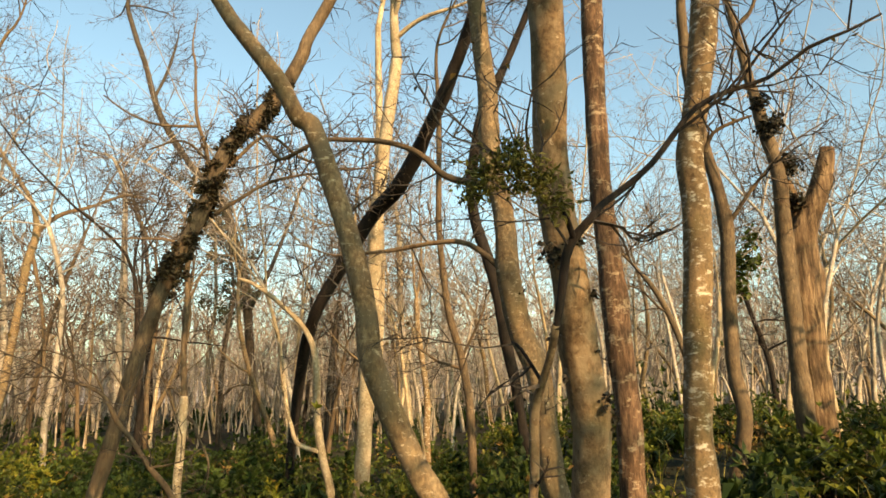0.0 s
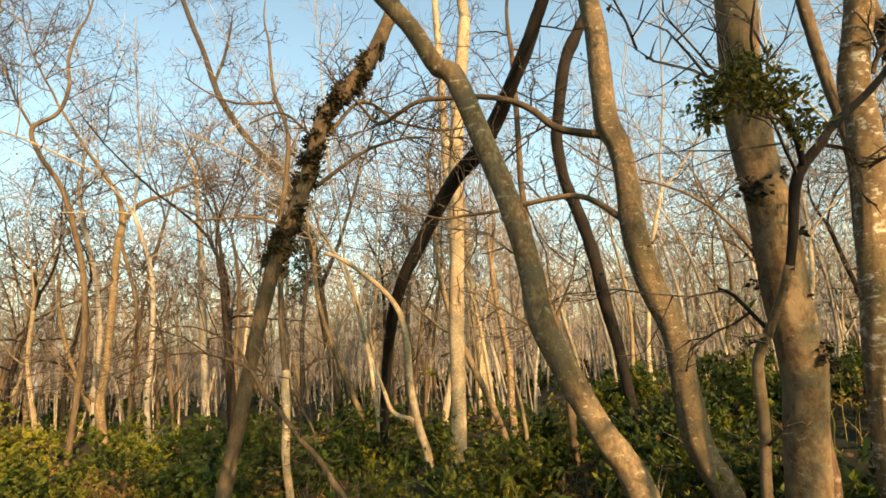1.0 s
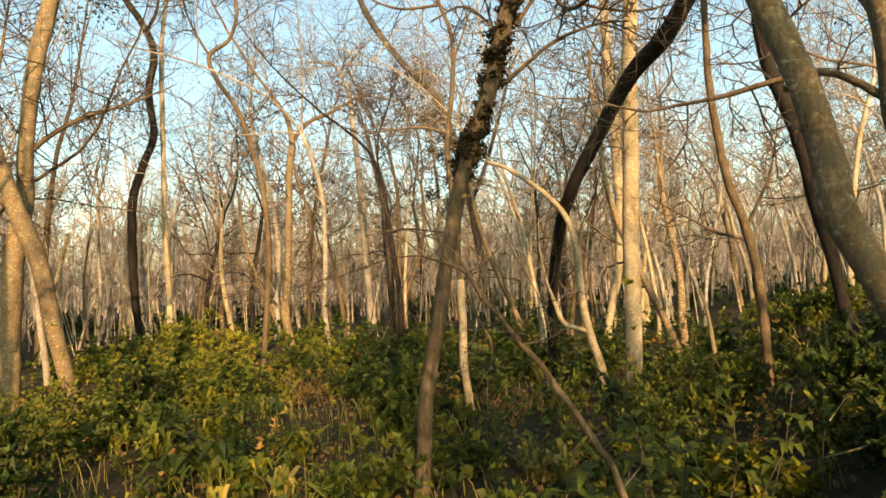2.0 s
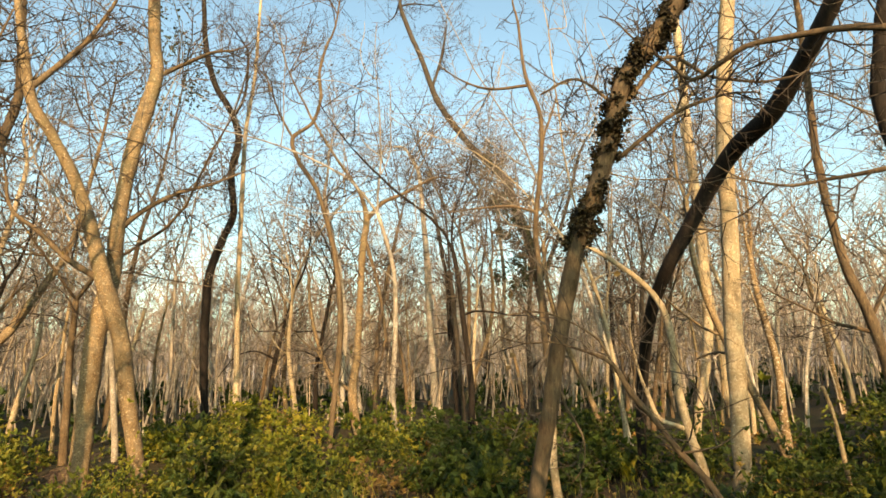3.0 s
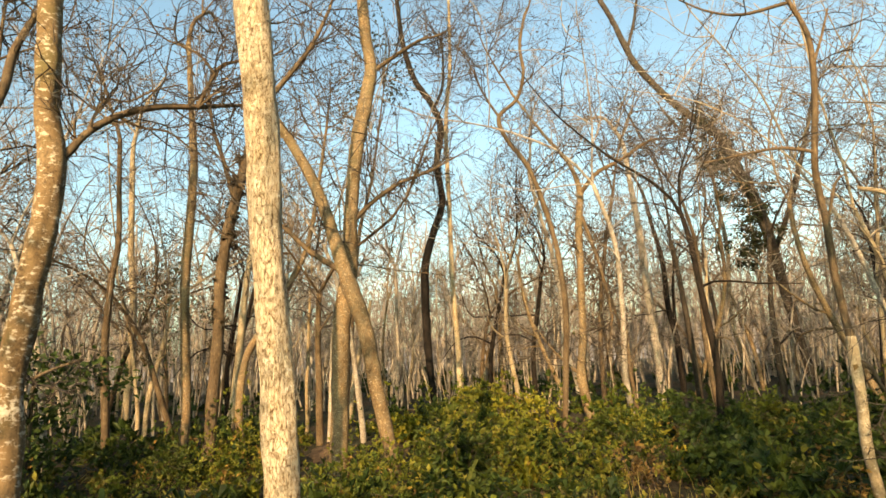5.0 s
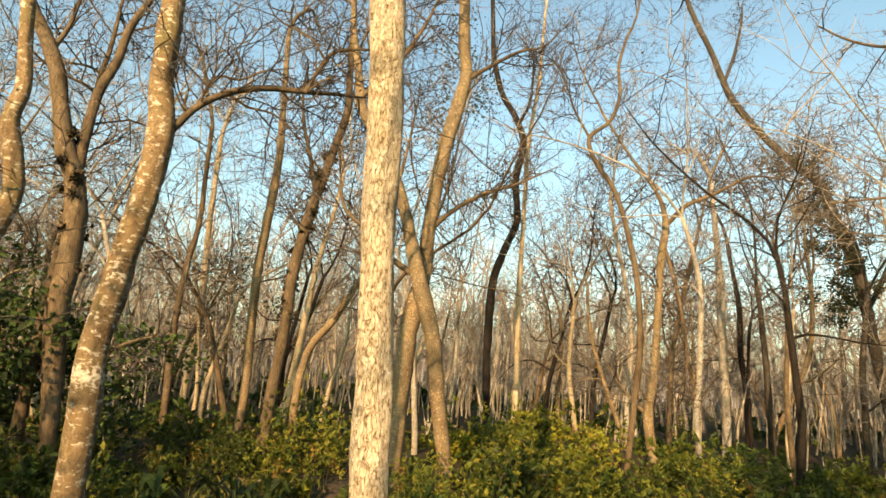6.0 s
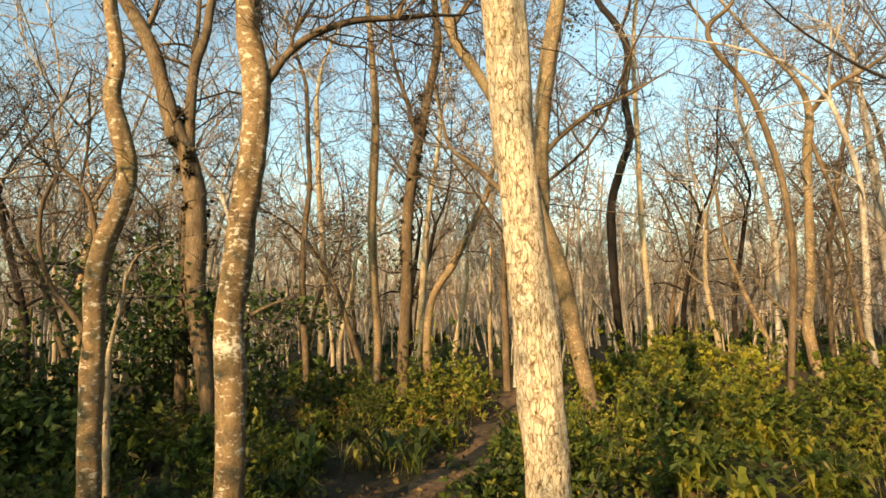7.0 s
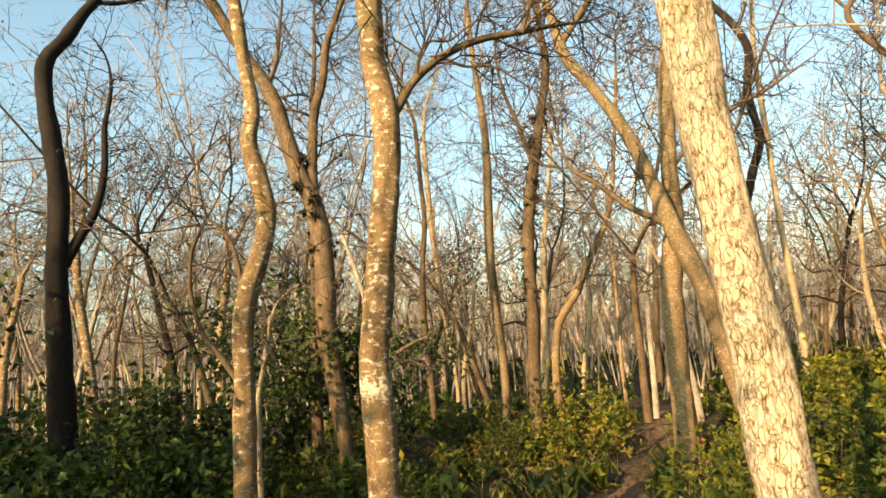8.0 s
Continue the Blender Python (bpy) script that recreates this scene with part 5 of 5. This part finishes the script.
TRAIL = np.array([(-27.0, 19.5), (-23.4, 16.1), (-18.4, 10.8), (-16.0, 7.8), (-12.5, 4.0), (-10, 0)])


def trail_gap(p):
    best = 99.0
    for a, b in zip(TRAIL[:-1], TRAIL[1:]):
        t = np.clip((p - a) @ (b - a) / ((b - a) @ (b - a)), 0, 1)
        best = min(best, np.hypot(*(p - a - t * (b - a))))
    return best


def plant_shrubs():
    rng = np.random.default_rng(31)
    used = [False] * len(SHRUBS)
    n = 0
    while n < 195:
        a = rng.uniform(-0.45, 3.35)
        d = 4.5 + 20 * rng.random() ** 0.8
        p = np.array([-3 + d * math.cos(a), 1.5 + d * math.sin(a)])
        if trail_gap(p) < 0.85 or min(np.hypot(p[0] - q[1], p[1] - q[2]) for q in PATH) < 2.6 or min(np.hypot(*(p - s)) for s in HERO_AT) < 0.35:
            continue
        # brighter leaf colours on the rise stand for sunlight, darker ones for shade
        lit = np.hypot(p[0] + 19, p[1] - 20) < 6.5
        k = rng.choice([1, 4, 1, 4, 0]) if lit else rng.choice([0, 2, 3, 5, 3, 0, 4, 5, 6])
        s = rng.uniform(0.75, 1.35) * (1.15 if lit else 1.0)
        m = Matrix.Translation((p[0], p[1], float(gz(p[0], p[1])))) @ Matrix.Rotation(rng.uniform(0, 6.28), 4, "Z")
        ob = SHRUBS[k] if not used[k] else copy_thing(SHRUBS[k], m)
        ob.matrix_basis = m @ Matrix.Diagonal((s, s, s * rng.uniform(0.8, 1.2), 1))
        used[k] = True
        n += 1


plant_shrubs()


def carpet(name, label, mat, count, lo, hi, leaves, size, seed, pick, tall=0.75):
    """Low bushes in uneven hummocks: leaves over ragged domes and on a few upright shoots."""
    rng = np.random.default_rng(seed)
    b = Bag()
    made = 0
    while made < count:
        a = rng.uniform(-0.5, 3.65)
        d = lo + (hi - lo) * rng.random() ** 0.7
        p = np.array([-3 + d * math.cos(a), 1.5 + d * math.sin(a)])
        swell = noise.noise(Vector((p[0] * 0.33, p[1] * 0.33, 5.0)))
        if trail_gap(p) < 0.8 or swell < -0.15 + 0.4 * rng.random() or not pick(p, rng):
            continue
        made += 1
        r = rng.uniform(0.18, 0.5) * (1 + d / 50)
        h = tall * rng.uniform(0.35, 1.3) * (0.6 + 2.6 * max(0.0, swell))
        k = int(leaves * rng.uniform(0.5, 1.4) / 7.5) + 2
        w = rng.normal(size=(k, 3))
        w /= np.linalg.norm(w, axis=1, keepdims=True)
        w[:, 2] = np.abs(w[:, 2])
        w *= rng.uniform(0.45, 1.1, (k, 1))
        w[:, :2] += rng.normal(size=2) * 0.35 * w[:, 2:]
        shoot = rng.random(k) < 0.18
        w[shoot] = w[shoot] * (0.5, 0.5, 1.0) + np.stack([0 * w[shoot, 0], 0 * w[shoot, 0], rng.random(shoot.sum()) * 0.8], 1)
        b.sprigs(np.array([p[0], p[1], float(gz(p[0], p[1]))]) + w * (r, r, h), w * (1, 1, 0.7) + (0, 0, 0.45), 1.35 * size * rng.uniform(0.7, 1.3) * (0.7 + d / 40), rng, 5, rng.uniform(0.17, 0.28))
    tagged(new(name, b.mesh(name, mat, False)), label, "undergrowth", kind="stuff")


# where sunlight is put into the leaf colour
def lit_colour_area(p, rng):
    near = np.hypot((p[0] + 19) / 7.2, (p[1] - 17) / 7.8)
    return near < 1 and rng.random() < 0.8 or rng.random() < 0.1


# where shade is put into the leaf colour
def shade_colour_area(p, rng):
    return not lit_colour_area(p, rng) or rng.random() < 0.3


carpet("undergrowth", "low leafy green undergrowth over the forest floor", LEAF, 800, 6, 30, 70, 0.095, 41, shade_colour_area)
carpet("undergrowth", "low bushes with tree shade put into their dark green", LEAF_DARK, 800, 6, 36, 75, 0.1, 45, shade_colour_area, 0.9)
carpet("undergrowth", "undergrowth on a low rise, sunlight put into its yellow-green", LEAF_YELLOW_LIT, 850, 7, 30, 75, 0.085, 42, lit_colour_area, 0.85)
carpet("undergrowth", "withered brown undergrowth among green bushes", LEAF_BROWN, 430, 6, 30, 80, 0.08, 44, lambda p, rng: True, 0.5)
carpet("undergrowth", "undergrowth between the far trunks, shade put into its dark green", LEAF_DARK, 900, 24, 80, 36, 0.2, 43, lambda p, rng: True, 1.0)


def bush(x, y, width, height, seed):
    """A broad bush in sunlit leaf colour: overlapping leafy humps."""
    rng = np.random.default_rng(seed)
    g = float(gz(x, y))
    blobs = [(x, y, g, width * 0.35)]
    for _ in range(24):
        a, d = rng.uniform(0, 6.28), rng.random() ** 0.6
        px, py = x + math.cos(a) * d * width * 0.5, y + math.sin(a) * d * width * 0.5
        blobs.append((px, py, g + height * (1 - d * d) * rng.uniform(0.4, 1.05) + 0.1, rng.uniform(0.2, 0.6)))
    foliage_mass("bush", "broad bush with low sunlight put into its yellow-green", "bush", blobs, LEAF_YELLOW_LIT, 0.13, 240, seed, 0.34, "sunlit bushes", True)


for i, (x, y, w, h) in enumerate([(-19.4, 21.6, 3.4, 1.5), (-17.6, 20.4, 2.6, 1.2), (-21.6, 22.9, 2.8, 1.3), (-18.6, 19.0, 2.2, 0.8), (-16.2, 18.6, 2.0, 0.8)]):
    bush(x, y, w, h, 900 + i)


def dark_bushes():
    rng = np.random.default_rng(77)
    kinds = []
    # the dark leaf colour of the first kind stands in for shade
    for k, (mat, label) in enumerate([(LEAF_DARK, "rounded bush with shade put into its dark green"), (LEAF, "uneven green bush among bare trunks")]):
        blobs = [(0, 0, 0.1, 0.45)]
        for _ in range(11):
            a, d = rng.uniform(0, 6.28), rng.random() ** 0.6
            blobs.append((math.cos(a) * d, math.sin(a) * d, 0.15 + 0.9 * (1 - d * d) * rng.uniform(0.5, 1.0), rng.uniform(0.25, 0.5)))
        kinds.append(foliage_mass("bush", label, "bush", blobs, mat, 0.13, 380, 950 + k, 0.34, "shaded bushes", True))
    n = 0
    while n < 92:
        a = rng.uniform(-0.2, 3.75)
        d = 11 + 22 * rng.random()
        p = np.array([-3 + d * math.cos(a), 1.5 + d * math.sin(a)])
        if n >= 64:
            p = np.array([rng.uniform(-15, -6), rng.uniform(18, 30)])
        if trail_gap(p) < 1.5 or np.hypot(p[0] + 18.5, p[1] - 20) < 5 or min(np.hypot(*(p - q)) for q in HERO_AT) < 0.8:
            continue
        k = n if n < 2 else 0 if n >= 64 else rng.integers(0, 2)
        s = rng.uniform(0.7, 1.5)
        m = Matrix.Translation((p[0], p[1], float(gz(p[0], p[1])) - 0.05)) @ Matrix.Rotation(rng.uniform(0, 6.28), 4, "Z")
        ob = kinds[k] if n < 2 else copy_thing(kinds[k], m)
        ob.matrix_basis = m @ Matrix.Diagonal((s * rng.uniform(0.8, 1.3), s, s * rng.uniform(0.6, 1.1), 1))
        n += 1


dark_bushes()


def tuft(seed, mat, label, blades, size):
    """A tuft of long arching leaves rising from one root."""
    rng = np.random.default_rng(seed)
    root = tagged(new("tufted_plant", None), label, "plant", "tufted plants")
    b = Bag()
    for _ in range(blades):
        a = rng.uniform(0, 6.28)
        out = np.array([math.cos(a), math.sin(a), 0])
        ln = size * rng.uniform(0.5, 1.2)
        side = np.array([-math.sin(a), math.cos(a), 0.1]) * ln * rng.uniform(0.04, 0.08)
        rise, reach = rng.uniform(0.7, 1.0), rng.uniform(0.2, 0.6)
        p0 = rng.normal(size=3) * (0.08, 0.08, 0)
        p1 = p0 + out * ln * reach * 0.4 + (0, 0, ln * rise * 0.6)
        p2 = p0 + out * ln * reach + (0, 0, ln * rise * 0.85)
        p3 = p0 + out * ln * (reach + 0.3) + (0, 0, ln * rise * 0.6)
        b.add([p0, p1 - side, p1 + side, p2 - side * 0.9, p2 + side * 0.9, p3], [(0, 2, 1), (1, 2, 4, 3), (3, 4, 5)])
    tagged(part("foliage", b.mesh("foliage", mat, False), root), kind="stuff")
    return root


def plant_tufts():
    rng = np.random.default_rng(88)
    kinds = [tuft(960 + i, mat, label, k, size) for i, (mat, label, k, size) in enumerate([
        (LEAF, "tuft of long green arching leaves", 26, 0.75), (LEAF_YELLOW_LIT, "tuft of narrow leaves with sunlight put into their yellow-green", 30, 0.6),
        (LEAF_DARK, "dark green tuft of broad blades", 22, 0.85), (GRASS, "straw-coloured tuft of dry blades", 30, 0.6)])]
    used = set()
    n = 0
    while n < 330:
        a = rng.uniform(-0.3, 3.6)
        d = 6.5 + 15 * rng.random()
        p = np.array([-3 + d * math.cos(a), 1.5 + d * math.sin(a)])
        if trail_gap(p) < 0.6 or noise.noise(Vector((p[0] * 0.3, p[1] * 0.3, 2))) < -0.05 or min(np.hypot(p[0] - q[1], p[1] - q[2]) for q in PATH) < 3.0:
            continue
        k = int(rng.choice([0, 0, 1, 1, 2, 3]))
        s = rng.uniform(0.7, 1.4)
        m = Matrix.Translation((p[0], p[1], float(gz(p[0], p[1])))) @ Matrix.Rotation(rng.uniform(0, 6.28), 4, "Z")
        ob = copy_thing(kinds[k], m) if k in used else kinds[k]
        ob.matrix_basis = m @ Matrix.Scale(s, 4)
        used.add(k)
        n += 1


plant_tufts()


def litter():
    """Dry fallen leaves on the soil."""
    rng = np.random.default_rng(61)
    k = 16000
    a, d = rng.uniform(-0.4, 3.4, k), 4 + 22 * rng.random(k) ** 0.8
    x, y = -3 + d * np.cos(a), 1.5 + d * np.sin(a)
    near = rng.random(k) < 0.3
    x[near], y[near] = -3.5 + rng.normal(size=near.sum()) * 4.5, rng.normal(size=near.sum()) * 3.5
    b = Bag()
    b.leaves(np.stack([x, y, gz(x, y) + 0.03 + 0.05 * rng.random(k)], 1), 0.12, rng, 0.0, 0.4)
    tagged(new("leaf_litter", b.mesh("leaf_litter", DRYLEAF, False)), "brown dry fallen leaves on the soil", "leaf litter", kind="stuff")


litter()


def dirt_trail():
    m, nodes, links, bsdf = material("trail_soil", 0.95)
    tex = nodes.new("ShaderNodeTexCoord").outputs["Object"]
    n = noise_tex(nodes, links, tex, 5.0, 9, rough=0.72)
    r = ramp(nodes, [(0.32, (0.035, 0.022, 0.013)), (0.52, (0.1, 0.062, 0.035)), (0.72, (0.19, 0.125, 0.075))])
    links.new(n.outputs["Fac"], r.inputs["Fac"])
    links.new(r.outputs["Color"], bsdf.inputs["Base Color"])
    bp = nodes.new("ShaderNodeBump")
    bp.inputs["Distance"].default_value = 0.05
    links.new(n.outputs["Fac"], bp.inputs["Height"])
    links.new(bp.outputs["Normal"], bsdf.inputs["Normal"])
    rows = spline([(x, y, 0, 0.5) for x, y in TRAIL], 0.25)
    verts, faces = [], []
    for i, q in enumerate(rows):
        t = unit(rows[min(i + 1, len(rows) - 1)][:2] - rows[max(i - 1, 0)][:2])
        side = np.array([-t[1], t[0]])
        for k in range(7):
            off = (k - 3) / 3 * (0.5 + 0.16 * math.sin(i * 0.37) + 0.1 * math.sin(i * 1.13 + k))
            p = q[:2] + side * off
            wear = 0.05 * math.sin(2.3 * p[0] + 1.1 * p[1]) * math.sin(1.9 * p[1] - 0.7 * p[0])
            verts.append((p[0], p[1], float(gz(p[0], p[1])) + wear + 0.03 - 0.04 * (abs(k - 3) == 3)))
    n = len(rows)
    faces = [(i * 7 + k, i * 7 + k + 1, i * 7 + k + 8, i * 7 + k + 7) for i in range(n - 1) for k in range(6)]
    me = bpy.data.meshes.new("trail")
    me.from_pydata(verts, [], faces)
    me.materials.append(m)
    me.polygons.foreach_set("use_smooth", [True] * len(me.polygons))
    tagged(new("trail", me), "narrow bare brown dirt trail through undergrowth", "trail", kind="structure")


dirt_trail()


def grass():
    rng = np.random.default_rng(51)
    b = Bag()
    for _ in range(5200):
        a, d = rng.uniform(-0.4, 3.4), 5 + 17 * rng.random()
        p = np.array([-3 + d * math.cos(a), 1.5 + d * math.sin(a)])
        if noise.noise(Vector((p[0] * 0.4, p[1] * 0.4, 9))) < 0.05 or trail_gap(p) < 0.5:
            continue
        z = float(gz(p[0], p[1]))
        h = rng.uniform(0.3, 0.8)
        lean = rng.normal(size=2) * 0.25
        b.twig(((p[0], p[1], z - 0.05), (p[0] + lean[0] * h * 0.4, p[1] + lean[1] * h * 0.4, z + h * 0.6), (p[0] + lean[0] * h, p[1] + lean[1] * h, z + h)), 0.008)
    tagged(new("grass", b.mesh("grass", GRASS, False)), "dry tufts of tall straw-green grass", "grass", kind="stuff")


grass()


def broad_plant(x, y, height, seed):
    """A tall herb with long drooping leaves."""
    rng = np.random.default_rng(seed)
    root = tagged(new("broadleaf_plant", None), "tall green plant with long drooping leaves", "plant", "broadleaf plants")
    root.location = (x, y, float(gz(x, y)))
    for _ in range(5):
        b = wander(rng, (rng.normal() * 0.15, rng.normal() * 0.15, -0.1), (rng.normal() * 0.22, rng.normal() * 0.22, 1), height * rng.uniform(0.7, 1.1), 0.014, 0.006, 6, 0.08)
        st = Bag()
        st.tube(b[:, :3], b[:, 3], 5)
        part("stem", st.mesh("stem", TWIG), root)
        for i in range(2, 7):
            for _ in range(4):
                a = rng.uniform(0, 6.28)
                ln = rng.uniform(0.2, 0.34) * (1.0 if x > 2 else 1.35)
                out = np.array([math.cos(a), math.sin(a), 0.25])
                side = np.array([-math.sin(a), math.cos(a), 0]) * ln * 0.17
                p0 = b[i][:3]
                p1, p2 = p0 + out * ln * 0.45, p0 + out * ln * 0.85 + (0, 0, -ln * 0.45)
                lf = Bag()
                lf.add([p0, p1 + side + (0, 0, 0.01), p1, p1 - side + (0, 0, 0.01), p2], [(0, 2, 1), (0, 3, 2), (1, 2, 4), (2, 3, 4)])
                part("leaf", lf.mesh("leaf", LEAF_YELLOW_LIT if x > 2 else LEAF, False), root)


for i, (x, y, h) in enumerate([(-2.1, 8.1, 2.0), (-1.2, 9.2, 1.9), (-2.7, 7.6, 1.5), (-1.8, 8.8, 1.5), (3.1, 6.2, 1.1), (2.2, 5.6, 1.2), (3.6, 7.0, 1.2)]):
    broad_plant(x, y, h, 800 + i)


# ---- fallen wood ----
def fallen(points, r, name, label):
    rng = np.random.default_rng(int(abs(points[0][0]) * 100))
    rows = [(x, y, float(gz(x, y)) + z, r * k) for (x, y, z), k in zip(points, np.linspace(1, 0.6, len(points)))]
    line = spline(rows, 0.12)
    base = line[0][:3].copy()
    line[:, :3] -= base
    b = Bag()
    b.tube(line[:, :3], line[:, 3], 9, rng, 0.15)
    ob = new(name, b.mesh(name, BARK["pale"]))
    ob.location = base
    tagged(ob, label, "fallen wood")


fallen([(-34.6, 28.6, 0.1), (-33.6, 29.1, 0.12), (-32.3, 29.6, 0.1)], 0.14, "fallen_log", "pale fallen log lying on the forest floor")
fallen([(-0.2, 10.6, 0.5), (0.3, 10.8, 0.42), (0.9, 10.5, 0.5), (1.3, 10.4, 0.75)], 0.016, "fallen_branch", "thin pale fallen branch caught in low plants")
fallen([(0.3, 10.8, 0.42), (0.4, 10.9, 0.8), (0.7, 11.0, 1.1)], 0.012, "fallen_branch", "thin pale forked dead branch standing up")
fallen([(-21.0, 9.5, 0.1), (-20.2, 10.4, 0.12), (-19.8, 11.2, 0.3)], 0.04, "fallen_branch", "dry brown fallen branch beside the trail")


# ---- whitish lichen patch on the mottled tree ----
def lichen_patch(key, middle, half):
    """Bark of its own for one tree: a ragged pale lichen patch at one height of the trunk."""
    root, line, base = TREES[key]
    trunk = [c for c in root.children if c.name.startswith("trunk")][0]
    m = BARK["lichen"].copy()
    m.name = "bark_lichen_patch"
    nodes, links = m.node_tree.nodes, m.node_tree.links
    bsdf = nodes["Principled BSDF"]
    old = bsdf.inputs["Base Color"].links[0].from_socket
    tex = nodes.new("ShaderNodeTexCoord").outputs["Object"]
    split = nodes.new("ShaderNodeSeparateXYZ")
    links.new(tex, split.inputs["Vector"])
    off = nodes.new("ShaderNodeMath")
    off.operation = "SUBTRACT"
    links.new(split.outputs["Z"], off.inputs[0])
    off.inputs[1].default_value = middle - float(base[2])
    far = nodes.new("ShaderNodeMath")
    far.operation = "ABSOLUTE"
    links.new(off.outputs["Value"], far.inputs[0])
    ragged = noise_tex(nodes, links, tex, 13.0, 8, (1, 1, 1.3), 0.75)
    edge = nodes.new("ShaderNodeMath")
    edge.operation = "MULTIPLY_ADD"
    links.new(ragged.outputs["Fac"], edge.inputs[0])
    edge.inputs[1].default_value = 0.9
    links.new(far.outputs["Value"], edge.inputs[2])
    r = ramp(nodes, [(half + 0.38, (0.8, 0.8, 0.8)), (half + 0.47, (0, 0, 0))])
    links.new(edge.outputs["Value"], r.inputs["Fac"])
    tone = noise_tex(nodes, links, tex, 22.0, 6)
    pale = ramp(nodes, [(0.35, (0.34, 0.3, 0.24)), (0.6, (0.6, 0.55, 0.47))])
    links.new(tone.outputs["Fac"], pale.inputs["Fac"])
    links.new(mix(nodes, links, r.outputs["Color"], old, pale.outputs["Color"]), bsdf.inputs["Base Color"])
    trunk.data.materials[0] = m


lichen_patch("M", 2.9, 0.1)


# ---- dense evergreen thicket beside the trail ----
for i, (x, y, h, sp) in enumerate([(-21.5, -0.6, 2.6, 0.7), (-24.5, 0.8, 3.2, 0.8), (-20.4, 1.6, 1.9, 0.6), (-26.5, -1.2, 3.5, 0.9), (-19.0, -0.4, 2.0, 0.6)]):
    evergreen(x, y, h, sp, 640 + i)
